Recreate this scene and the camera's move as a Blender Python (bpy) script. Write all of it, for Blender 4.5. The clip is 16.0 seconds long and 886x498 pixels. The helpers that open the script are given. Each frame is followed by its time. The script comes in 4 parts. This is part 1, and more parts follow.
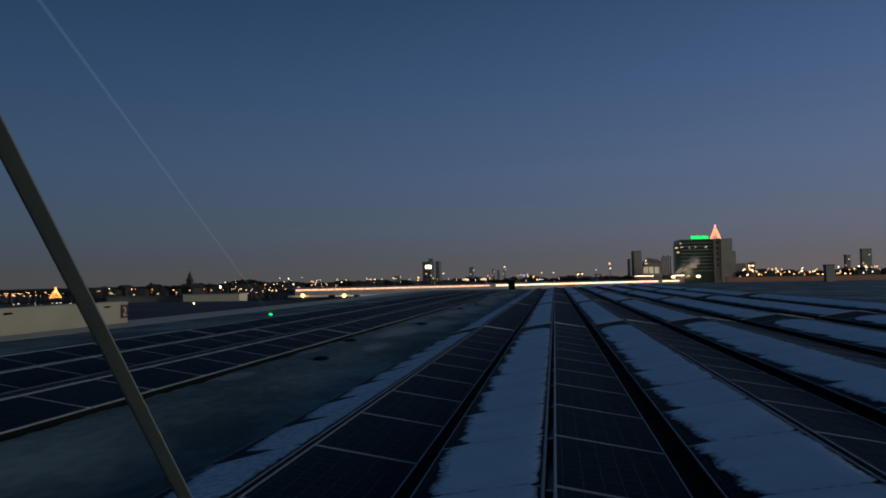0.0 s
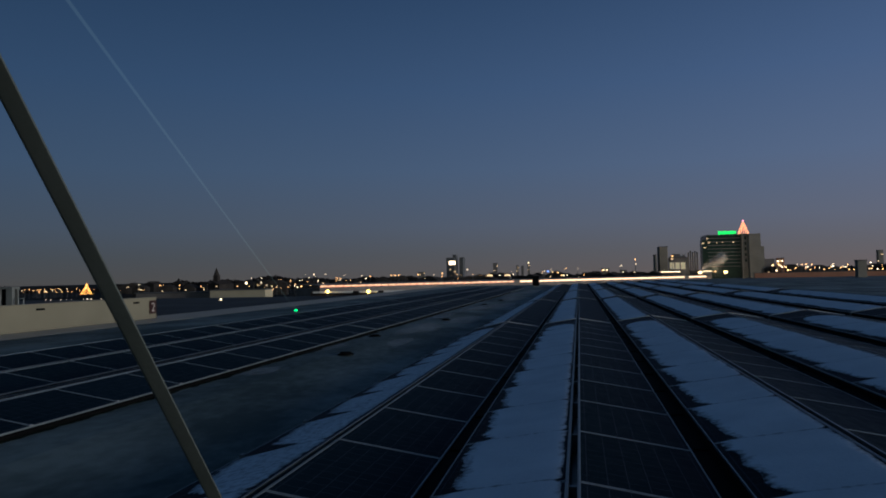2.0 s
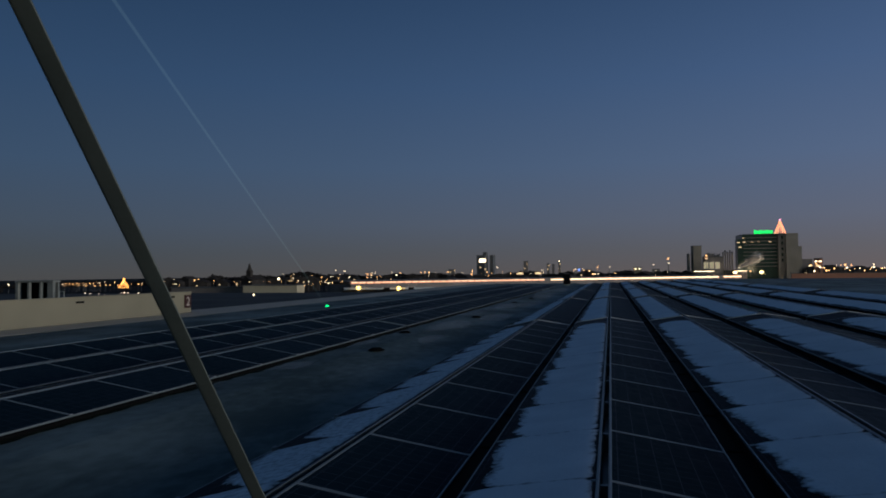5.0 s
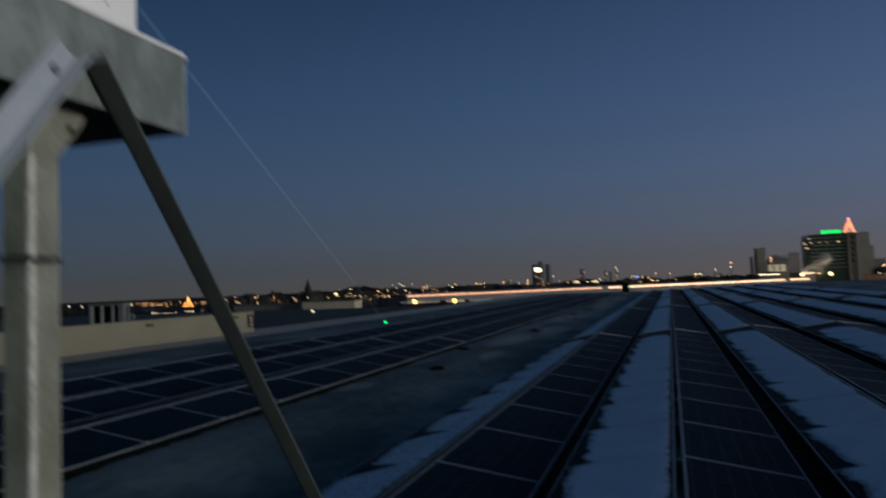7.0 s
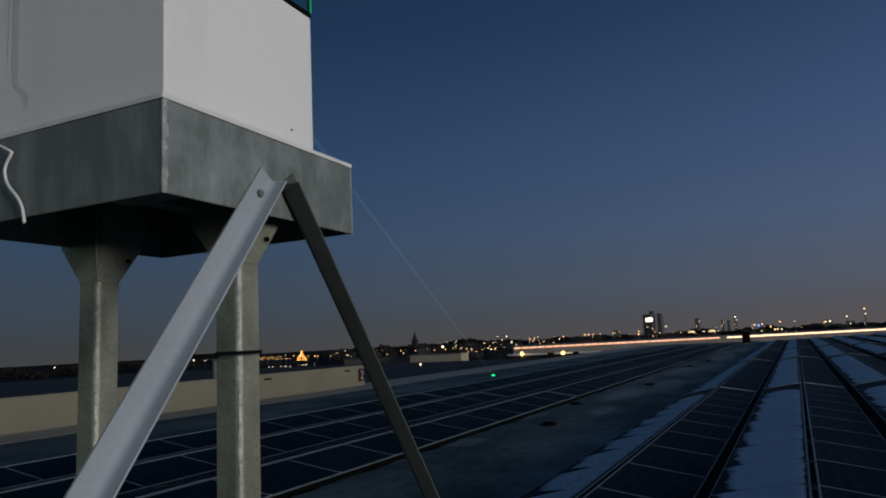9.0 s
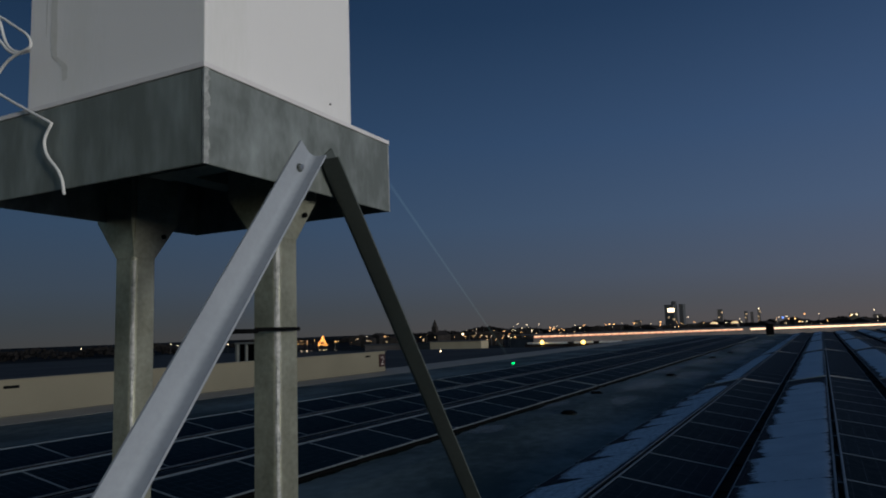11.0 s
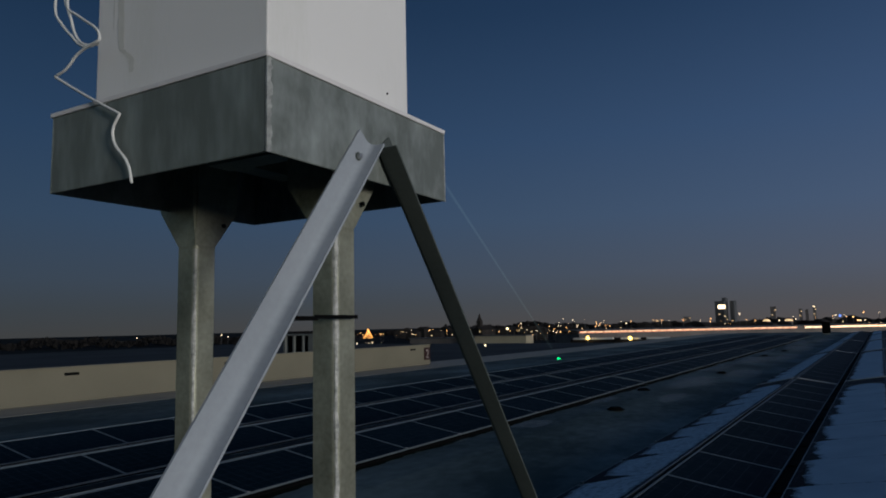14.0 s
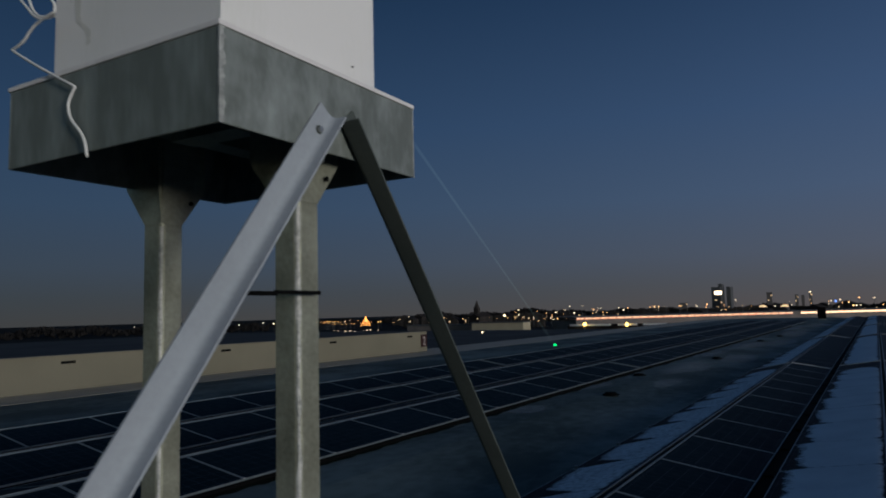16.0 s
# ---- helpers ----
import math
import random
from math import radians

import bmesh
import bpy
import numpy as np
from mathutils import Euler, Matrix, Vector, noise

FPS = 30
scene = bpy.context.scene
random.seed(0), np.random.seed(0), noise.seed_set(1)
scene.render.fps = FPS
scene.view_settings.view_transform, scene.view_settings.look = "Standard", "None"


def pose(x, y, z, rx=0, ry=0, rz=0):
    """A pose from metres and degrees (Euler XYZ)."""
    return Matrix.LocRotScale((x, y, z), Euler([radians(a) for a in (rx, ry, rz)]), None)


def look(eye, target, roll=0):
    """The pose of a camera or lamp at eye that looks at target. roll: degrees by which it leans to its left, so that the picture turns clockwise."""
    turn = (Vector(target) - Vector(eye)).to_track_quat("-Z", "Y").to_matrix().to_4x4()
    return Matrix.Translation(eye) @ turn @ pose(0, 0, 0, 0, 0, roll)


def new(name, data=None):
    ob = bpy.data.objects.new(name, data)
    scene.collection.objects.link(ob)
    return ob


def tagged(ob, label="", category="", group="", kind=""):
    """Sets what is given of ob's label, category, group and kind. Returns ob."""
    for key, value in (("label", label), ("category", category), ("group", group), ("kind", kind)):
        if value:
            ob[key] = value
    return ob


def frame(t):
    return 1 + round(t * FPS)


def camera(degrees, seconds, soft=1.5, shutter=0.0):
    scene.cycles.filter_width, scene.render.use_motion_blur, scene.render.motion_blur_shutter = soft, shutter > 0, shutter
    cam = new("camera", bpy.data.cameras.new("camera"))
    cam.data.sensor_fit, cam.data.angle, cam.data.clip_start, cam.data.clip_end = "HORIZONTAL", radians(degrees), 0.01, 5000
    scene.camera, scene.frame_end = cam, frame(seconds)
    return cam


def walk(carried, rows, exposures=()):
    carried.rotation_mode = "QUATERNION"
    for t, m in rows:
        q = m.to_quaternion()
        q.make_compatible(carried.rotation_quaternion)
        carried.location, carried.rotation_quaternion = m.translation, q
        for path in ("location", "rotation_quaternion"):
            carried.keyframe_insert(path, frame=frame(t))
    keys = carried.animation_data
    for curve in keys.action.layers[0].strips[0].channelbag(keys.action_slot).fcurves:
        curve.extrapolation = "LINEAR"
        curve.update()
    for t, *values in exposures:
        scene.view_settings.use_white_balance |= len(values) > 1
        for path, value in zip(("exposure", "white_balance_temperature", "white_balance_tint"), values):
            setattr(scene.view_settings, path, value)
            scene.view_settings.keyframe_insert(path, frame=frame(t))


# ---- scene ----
cam = camera(65.1, 16.0, soft=1.85, shutter=0.8)

# seconds, eye, then the turn in degrees
PATH = [
    (0, 0.121, 0.131, 1.831, 92.46, 1.10, 9.12),
    (0.5, 0.122, 0.131, 1.830, 92.40, 1.14, 9.73),
    (1, 0.123, 0.131, 1.828, 92.32, 1.11, 10.26),
    (1.5, 0.127, 0.132, 1.827, 92.24, 1.08, 10.69),
    (2, 0.128, 0.131, 1.824, 92.17, 1.16, 11.09),
    (2.5, 0.125, 0.129, 1.824, 92.13, 1.14, 11.45),
    (3, 0.123, 0.129, 1.823, 92.13, 1.15, 11.79),
    (3.5, 0.123, 0.129, 1.824, 92.14, 1.18, 12.16),
    (4, 0.120, 0.126, 1.822, 92.10, 1.11, 12.56),
    (6.3, 0.117, 0.124, 1.813, 91.91, 1.12, 15.50),
    (6.5, 0.100, 0.116, 1.834, 91.94, 1.42, 15.93),
    (6.8, 0.098, 0.089, 1.902, 92.24, 1.77, 17.07),
    (7, 0.054, 0.104, 1.968, 93.04, 2.24, 18.13),
    (7.2, 0.032, 0.068, 2.009, 94.57, 2.58, 20.12),
    (7.5, 0.020, 0.034, 2.021, 96.72, 2.20, 23.39),
    (8, 0.037, 0.001, 2.021, 98.34, 3.12, 26.25),
    (8.2, 0.044, 0.001, 2.019, 98.25, 3.12, 26.44),
    (10.5, 0.014, -0.004, 2.006, 96.87, 1.94, 27.69),
    (11, 0.006, 0.007, 2.003, 96.71, 1.92, 28.47),
    (11.5, -0.001, 0.008, 2.002, 96.43, 1.97, 29.17),
    (12, -0.005, 0.007, 2.001, 96.28, 1.65, 29.87),
    (12.5, 0.000, 0.000, 2.000, 96.31, 1.50, 30.47),
    (13, 0.002, 0.000, 2.001, 96.38, 1.48, 31.02),
    (13.5, -0.005, 0.000, 1.997, 96.41, 1.40, 31.56),
    (14, -0.010, 0.004, 1.998, 96.32, 1.22, 32.13),
    (14.5, -0.014, 0.007, 1.995, 96.19, 1.28, 32.69),
    (15, -0.005, 0.007, 1.996, 95.89, 1.28, 32.79),
    (15.5, 0.000, 0.014, 1.994, 95.69, 1.49, 32.34),
    (16, 0.017, 0.036, 1.983, 95.27, 1.49, 31.92),
]
walk(cam, [(t, pose(x, y, z, rx, ry, rz)) for t, x, y, z, rx, ry, rz in PATH], [(0, 0.33, 6450, 4), (4.4, 0.33, 6450, 4), (6.5, 0.2, 6450, 4), (7.6, 0.08, 6450, 4), (16, 0.08, 6450, 4)])

# ---- light: dusk sky, afterglow low in the sky beyond +x ----
world = bpy.data.worlds.new("dusk")
scene.world = world
world.use_nodes = True
wt = world.node_tree
wt.nodes.clear()


w_co = wt.nodes.new("ShaderNodeTexCoord")
w_sep = wt.nodes.new("ShaderNodeSeparateXYZ")
w_ramp = wt.nodes.new("ShaderNodeValToRGB")
wt.links.new(w_co.outputs["Generated"], w_sep.inputs[0])
wt.links.new(w_sep.outputs["Z"], w_ramp.inputs[0])
SKY = (
    (0.00, (0.088, 0.076, 0.080)),
    (0.03, (0.080, 0.080, 0.096)),
    (0.07, (0.076, 0.089, 0.129)),
    (0.15, (0.0605, 0.091, 0.162)),
    (0.26, (0.0405, 0.074, 0.154)),
    (0.42, (0.020, 0.044, 0.102)),
    (0.60, (0.009, 0.025, 0.069)),
    (1.00, (0.003, 0.010, 0.035)),
)
els = w_ramp.color_ramp.elements
els[0].position, els[0].color = SKY[0][0], (*SKY[0][1], 1)
els[1].position, els[1].color = SKY[-1][0], (*SKY[-1][1], 1)
for p_, c_ in SKY[1:-1]:
    e_ = els.new(p_)
    e_.color = (*c_, 1)
w_bg = wt.nodes.new("ShaderNodeBackground")
w_out = wt.nodes.new("ShaderNodeOutputWorld")
w_bg.inputs["Strength"].default_value = 1.0
# the sky is brighter on the side where the sun went down
# and warmer there than on the far side
w_side = wt.nodes.new("ShaderNodeCombineXYZ")
for axis_, base_ in (("X", 1.98), ("Y", 1.64), ("Z", 1.60)):
    w_pow = wt.nodes.new("ShaderNodeMath")
    w_pow.operation = "POWER"
    w_pow.inputs[0].default_value = base_
    wt.links.new(w_sep.outputs["X"], w_pow.inputs[1])
    wt.links.new(w_pow.outputs[0], w_side.inputs[axis_])
w_mul = wt.nodes.new("ShaderNodeVectorMath")
w_mul.operation = "MULTIPLY"
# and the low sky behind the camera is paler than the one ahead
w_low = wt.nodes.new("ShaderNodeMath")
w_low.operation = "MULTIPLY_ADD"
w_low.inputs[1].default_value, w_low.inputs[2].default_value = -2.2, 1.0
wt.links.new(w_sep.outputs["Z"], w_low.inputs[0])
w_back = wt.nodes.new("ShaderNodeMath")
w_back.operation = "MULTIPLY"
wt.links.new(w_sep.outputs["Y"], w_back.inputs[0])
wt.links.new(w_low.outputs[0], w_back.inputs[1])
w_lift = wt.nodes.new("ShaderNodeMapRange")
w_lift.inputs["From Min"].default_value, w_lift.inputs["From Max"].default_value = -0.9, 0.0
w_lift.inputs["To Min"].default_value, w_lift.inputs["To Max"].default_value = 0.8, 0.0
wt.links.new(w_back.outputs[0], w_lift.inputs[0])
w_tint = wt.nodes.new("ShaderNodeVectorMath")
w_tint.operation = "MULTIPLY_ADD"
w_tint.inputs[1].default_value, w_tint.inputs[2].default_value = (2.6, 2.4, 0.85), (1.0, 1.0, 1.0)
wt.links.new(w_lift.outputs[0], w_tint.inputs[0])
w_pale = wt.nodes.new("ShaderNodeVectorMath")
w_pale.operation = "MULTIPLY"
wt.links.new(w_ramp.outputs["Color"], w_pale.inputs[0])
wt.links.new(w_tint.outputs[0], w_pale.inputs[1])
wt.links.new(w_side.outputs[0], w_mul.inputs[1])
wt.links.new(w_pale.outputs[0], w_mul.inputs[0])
wt.links.new(w_mul.outputs[0], w_bg.inputs["Color"])
wt.links.new(w_bg.outputs[0], w_out.inputs["Surface"])

glow = bpy.data.lights.new("afterglow", "SUN")
glow.energy, glow.angle, glow.color = 1.5, radians(12), (1.0, 0.935, 0.91)
glow_ob = new("afterglow", glow)
glow_ob.matrix_world = look((28.3, -8.0, 4.6), (0, 0, 2.2))


# ---- materials ----
def material(name):
    m = bpy.data.materials.new(name)
    m.use_nodes = True
    return m, m.node_tree, m.node_tree.nodes["Principled BSDF"]


def surface(name, c1, c2, rough=0.6, metal=0.0, scale=6.0, fine=60.0, bump=0.1, stretch=(1, 1, 1), rough2=None, patch=0.5, spread=0.25, coords="Object", gloss=0.4):
    """Two colours mixed by coarse patches and fine grain, with a fine relief."""
    m, nt, bsdf = material(name)
    co = nt.nodes.new("ShaderNodeTexCoord")
    mp = nt.nodes.new("ShaderNodeMapping")
    mp.inputs["Scale"].default_value = stretch
    nt.links.new(co.outputs[coords], mp.inputs[0])
    n1 = nt.nodes.new("ShaderNodeTexNoise")
    n1.inputs["Scale"].default_value, n1.inputs["Detail"].default_value = scale, 6
    n2 = nt.nodes.new("ShaderNodeTexNoise")
    n2.inputs["Scale"].default_value, n2.inputs["Detail"].default_value = fine, 4
    for n in (n1, n2):
        nt.links.new(mp.outputs[0], n.inputs["Vector"])
    add = nt.nodes.new("ShaderNodeMath")
    add.operation = "MULTIPLY_ADD"
    add.inputs[1].default_value = 0.35
    nt.links.new(n2.outputs["Fac"], add.inputs[0])
    sub = nt.nodes.new("ShaderNodeMath")
    sub.operation = "SUBTRACT"
    sub.inputs[1].default_value = 0.175
    nt.links.new(n1.outputs["Fac"], sub.inputs[0])
    nt.links.new(sub.outputs[0], add.inputs[2])
    ramp = nt.nodes.new("ShaderNodeValToRGB")
    ramp.color_ramp.elements[0].position, ramp.color_ramp.elements[0].color = patch - spread, (*c1, 1)
    ramp.color_ramp.elements[1].position, ramp.color_ramp.elements[1].color = patch + spread, (*c2, 1)
    nt.links.new(add.outputs[0], ramp.inputs[0])
    nt.links.new(ramp.outputs[0], bsdf.inputs["Base Color"])
    bsdf.inputs["Metallic"].default_value = metal
    bsdf.inputs["Specular IOR Level"].default_value = gloss
    mr = nt.nodes.new("ShaderNodeMapRange")
    mr.inputs["To Min"].default_value, mr.inputs["To Max"].default_value = rough, rough if rough2 is None else rough2
    nt.links.new(add.outputs[0], mr.inputs[0])
    nt.links.new(mr.outputs[0], bsdf.inputs["Roughness"])
    if bump:
        bp = nt.nodes.new("ShaderNodeBump")
        bp.inputs["Strength"].default_value, bp.inputs["Distance"].default_value = bump, 0.01
        nt.links.new(n2.outputs["Fac"], bp.inputs["Height"])
        nt.links.new(bp.outputs[0], bsdf.inputs["Normal"])
    return m


def lamp_glow(name, colour, strength):
    m, nt, bsdf = material(name)
    bsdf.inputs["Base Color"].default_value = (*[min(1, c) for c in colour], 1)
    bsdf.inputs["Emission Color"].default_value = (*colour, 1)
    bsdf.inputs["Emission Strength"].default_value = strength
    return m


ROOFING = surface("roofing", (0.045, 0.068, 0.064), (0.160, 0.202, 0.188), 0.85, 0, 0.42, 5.5, 0.25, stretch=(1, 0.6, 1), patch=0.55, spread=0.14, rough2=0.45, gloss=0.2)
GALV = surface("galvanised_steel", (0.165, 0.185, 0.17), (0.36, 0.395, 0.37), 0.65, 0.35, 11, 120, 0.06, stretch=(1, 1, 0.4), rough2=0.38, spread=0.16)
GALV_DARK = surface("galvanised_post", (0.20, 0.205, 0.155), (0.42, 0.43, 0.345), 0.55, 0.5, 12, 140, 0.08, rough2=0.45, spread=0.2)
TRAY = surface("blotched_zinc_sheet", (0.17, 0.19, 0.17), (0.31, 0.345, 0.32), 0.62, 0.3, 14, 60, 0.05, stretch=(1.6, 1.6, 0.4), rough2=0.45, patch=0.62, spread=0.2)
# the second stay's shade is put into this zinc; the washer uses it too
DARK_ZINC = surface("dark_zinc_and_shade", (0.064, 0.077, 0.071), (0.105, 0.120, 0.110), 0.75, 0.2, 7, 160, 0.03, rough2=0.65)
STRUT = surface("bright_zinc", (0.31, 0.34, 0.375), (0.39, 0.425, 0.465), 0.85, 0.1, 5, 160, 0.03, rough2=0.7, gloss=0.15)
WHITE = surface("white_powder_coat", (0.75, 0.745, 0.71), (0.80, 0.79, 0.77), 0.5, 0, 9, 300, 0.02, stretch=(1, 1, 0.18), patch=0.40, spread=0.12)
LID = surface("white_plastic_sheet", (0.66, 0.64, 0.63), (0.76, 0.74, 0.73), 0.55, 0, 20, 200, 0.04)
CABLE = surface("white_cable", (0.62, 0.62, 0.60), (0.74, 0.74, 0.72), 0.5, 0, 30, 200, 0.0)
BLACK = surface("black_plastic", (0.0025, 0.0028, 0.003), (0.006, 0.0065, 0.007), 0.85, 0, 30, 200, 0.05, gloss=0.04)
DARK_STRIP = surface("dark_rough_strip", (0.003, 0.004, 0.003), (0.010, 0.013, 0.009), 0.9, 0, 5, 60, 0.3, gloss=0.05)
BOLT = surface("zinc_bolt", (0.45, 0.45, 0.45), (0.6, 0.6, 0.6), 0.3, 0.9, 60, 300, 0.02)
SNOW = surface("snow", (0.69, 0.705, 0.725), (0.85, 0.86, 0.875), 0.75, 0, 1.6, 30, 0.35)
ALU = surface("anodised_frame", (0.185, 0.225, 0.245), (0.265, 0.31, 0.335), 0.45, 0.5, 4, 90, 0.03)
SEAM = surface("rough_zinc_seam", (0.26, 0.27, 0.25), (0.60, 0.60, 0.57), 0.7, 0.0, 55, 300, 0.05, patch=0.50, spread=0.14)
TRAY_SIDE = surface("brushed_zinc_sheet", (0.17, 0.19, 0.175), (0.36, 0.395, 0.375), 0.62, 0.3, 13, 70, 0.06, stretch=(1.7, 1.7, 0.8), rough2=0.45, patch=0.60, spread=0.22)
TRAYSEAM = surface("pale_rough_zinc", (0.23, 0.245, 0.235), (0.47, 0.485, 0.47), 0.7, 0.1, 45, 260, 0.08, patch=0.52, spread=0.12)
DIRT = surface("dried_dirt", (0.58, 0.58, 0.54), (0.69, 0.685, 0.64), 0.8, 0, 60, 300, 0.05)
PROFILE = surface("mill_aluminium", (0.50, 0.50, 0.50), (0.62, 0.62, 0.61), 0.5, 0.3, 4, 90, 0.03)
RAIL = surface("aluminium_rail", (0.11, 0.135, 0.145), (0.18, 0.205, 0.22), 0.4, 0.6, 4, 90, 0.03)
CREAM = surface("cream_cladding", (0.155, 0.144, 0.102), (0.19, 0.176, 0.126), 0.65, 0, 0.5, 20, 0.08)
PLANTGREY = surface("grey_plant_cladding", (0.115, 0.125, 0.12), (0.165, 0.175, 0.165), 0.7, 0, 0.8, 20, 0.05)
EDGE = surface("roof_edge_flashing", (0.34, 0.30, 0.23), (0.46, 0.41, 0.32), 0.6, 0, 0.8, 20, 0.1)
GROUND = surface("dark_ground", (0.010, 0.012, 0.012), (0.028, 0.03, 0.029), 0.95, 0, 0.02, 0.4, 0, gloss=0.05)
TOWN = surface("town_masonry", (0.10, 0.09, 0.085), (0.19, 0.17, 0.16), 0.8, 0, 0.2, 3, 0)
CONCRETE = surface("weathered_concrete", (0.155, 0.142, 0.115), (0.25, 0.23, 0.195), 0.8, 0, 0.12, 2, 0)
DARKROOF = surface("dark_roof", (0.05, 0.055, 0.06), (0.10, 0.105, 0.11), 0.8, 0, 0.2, 4, 0)
GREENGLASS = surface("dark_green_glass", (0.008, 0.022, 0.016), (0.015, 0.035, 0.026), 0.25, 0, 0.3, 2, 0)
HOUSE = surface("dark_brick_houses", (0.022, 0.020, 0.019), (0.048, 0.043, 0.040), 0.9, 0, 0.2, 3, 0, gloss=0.05)
LOWROOF = surface("grey_bitumen", (0.045, 0.050, 0.052), (0.085, 0.092, 0.094), 0.9, 0, 0.15, 4, 0, gloss=0.1)
# cream made paler and warmer to hold the lamplight on the hall
LAMPLIT_HALL = surface("lamplit_hall_cladding", (0.36, 0.315, 0.22), (0.44, 0.39, 0.28), 0.7, 0, 0.3, 6, 0)
LEAF = surface("winter_trees", (0.013, 0.0125, 0.0125), (0.024, 0.0225, 0.022), 0.95, 0, 0.3, 2, 0, gloss=0.02)
RED = surface("red_sign", (0.024, 0.007, 0.006), (0.036, 0.010, 0.008), 0.5, 0, 5, 60, 0.02)
SIGNWHITE = surface("sign_white", (0.33, 0.30, 0.27), (0.40, 0.37, 0.34), 0.5, 0, 5, 60, 0.0)
# sodium lamplight on the far parapet is put into this orange brown
LAMPLIT_BRICK = surface("lamplit_brown_brick", (0.28, 0.125, 0.075), (0.36, 0.165, 0.10), 0.8, 0, 0.6, 8, 0)

L_WARM = lamp_glow("sodium_light", (1.0, 0.47, 0.17), 3.4)
L_WHITE = lamp_glow("white_light", (1.0, 0.74, 0.48), 3.2)
L_YARD = lamp_glow("works_yard_light", (1.0, 0.66, 0.30), 3.6)
L_YELLOW = lamp_glow("yellow_floodlight", (1.0, 0.62, 0.15), 4.5)
L_BAND = lamp_glow("lit_band", (1.0, 0.45, 0.26), 0.30)
L_BANDLAMP = lamp_glow("band_lamp_light", (1.0, 0.66, 0.42), 1.25)
L_GREEN = lamp_glow("green_neon", (0.02, 0.9, 0.14), 1.0)
L_TREE = lamp_glow("fairy_lights", (1.0, 0.42, 0.10), 2.2)
L_PINK = lamp_glow("pink_light", (1.0, 0.35, 0.55), 1.5)
L_WINDOW = lamp_glow("lit_window", (1.0, 0.66, 0.36), 0.9)
L_BAY = lamp_glow("dim_bay_light", (1.0, 0.88, 0.62), 0.065)
L_BLUE = lamp_glow("blue_light", (0.15, 0.3, 1.0), 1.5)
L_EDGE = lamp_glow("laser_light_in_glass", (0.02, 0.8, 0.25), 0.18)
L_LASER = lamp_glow("laser_spot", (0.02, 1.0, 0.22), 1.6)


def panel_glass():
    """Dark blue cells under glass, with thin pale lines between the cells."""
    m, nt, bsdf = material("solar_glass")
    co = nt.nodes.new("ShaderNodeTexCoord")
    sep = nt.nodes.new("ShaderNodeSeparateXYZ")
    nt.links.new(co.outputs["Object"], sep.inputs[0])
    lines = []
    for axis, pitch in (("X", 0.160), ("Y", 0.162)):
        d = nt.nodes.new("ShaderNodeMath")
        d.operation = "DIVIDE"
        d.inputs[1].default_value = pitch
        nt.links.new(sep.outputs[axis], d.inputs[0])
        f = nt.nodes.new("ShaderNodeMath")
        f.operation = "FRACT"
        nt.links.new(d.outputs[0], f.inputs[0])
        a = nt.nodes.new("ShaderNodeMath")
        a.operation = "LESS_THAN"
        a.inputs[1].default_value = 0.03
        nt.links.new(f.outputs[0], a.inputs[0])
        lines.append(a)
    mx = nt.nodes.new("ShaderNodeMath")
    mx.operation = "MAXIMUM"
    nt.links.new(lines[0].outputs[0], mx.inputs[0])
    nt.links.new(lines[1].outputs[0], mx.inputs[1])
    info = nt.nodes.new("ShaderNodeObjectInfo")
    vary = nt.nodes.new("ShaderNodeMixRGB")
    vary.inputs["Color1"].default_value, vary.inputs["Color2"].default_value = (0.0025, 0.0095, 0.0155, 1), (0.005, 0.0145, 0.024, 1)
    nt.links.new(info.outputs["Random"], vary.inputs["Fac"])
    mix = nt.nodes.new("ShaderNodeMixRGB")
    mix.inputs["Color2"].default_value = (0.05, 0.062, 0.09, 1)
    nt.links.new(vary.outputs[0], mix.inputs["Color1"])
    nt.links.new(mx.outputs[0], mix.inputs["Fac"])
    nt.links.new(mix.outputs[0], bsdf.inputs["Base Color"])
    dirt = nt.nodes.new("ShaderNodeTexNoise")
    dirt.inputs["Scale"].default_value, dirt.inputs["Detail"].default_value = 5, 6
    nt.links.new(co.outputs["Object"], dirt.inputs["Vector"])
    mr = nt.nodes.new("ShaderNodeMapRange")
    mr.inputs["To Min"].default_value, mr.inputs["To Max"].default_value = 0.30, 0.60
    nt.links.new(dirt.outputs["Fac"], mr.inputs[0])
    nt.links.new(mr.outputs[0], bsdf.inputs["Roughness"])
    bsdf.inputs["IOR"].default_value = 1.045
    return m


def thin_out(mat, full):
    """Let a sheet of snow or ice thin out towards its edges."""
    nt = mat.node_tree
    bsdf = nt.nodes["Principled BSDF"]
    at_ = nt.nodes.new("ShaderNodeAttribute")
    at_.attribute_name = "thick"
    co = nt.nodes.new("ShaderNodeTexCoord")
    n = nt.nodes.new("ShaderNodeTexNoise")
    n.inputs["Scale"].default_value, n.inputs["Detail"].default_value = 14, 5
    nt.links.new(co.outputs["Object"], n.inputs["Vector"])
    ad = nt.nodes.new("ShaderNodeMath")
    ad.operation = "MULTIPLY_ADD"
    ad.inputs[1].default_value = 1.5
    nt.links.new(n.outputs["Fac"], ad.inputs[0])
    nt.links.new(at_.outputs["Fac"], ad.inputs[2])
    mr = nt.nodes.new("ShaderNodeMapRange")
    mr.inputs["From Min"].default_value, mr.inputs["From Max"].default_value = 0.62, 1.45
    mr.inputs["To Max"].default_value = full
    nt.links.new(ad.outputs[0], mr.inputs[0])
    nt.links.new(mr.outputs[0], bsdf.inputs["Alpha"])


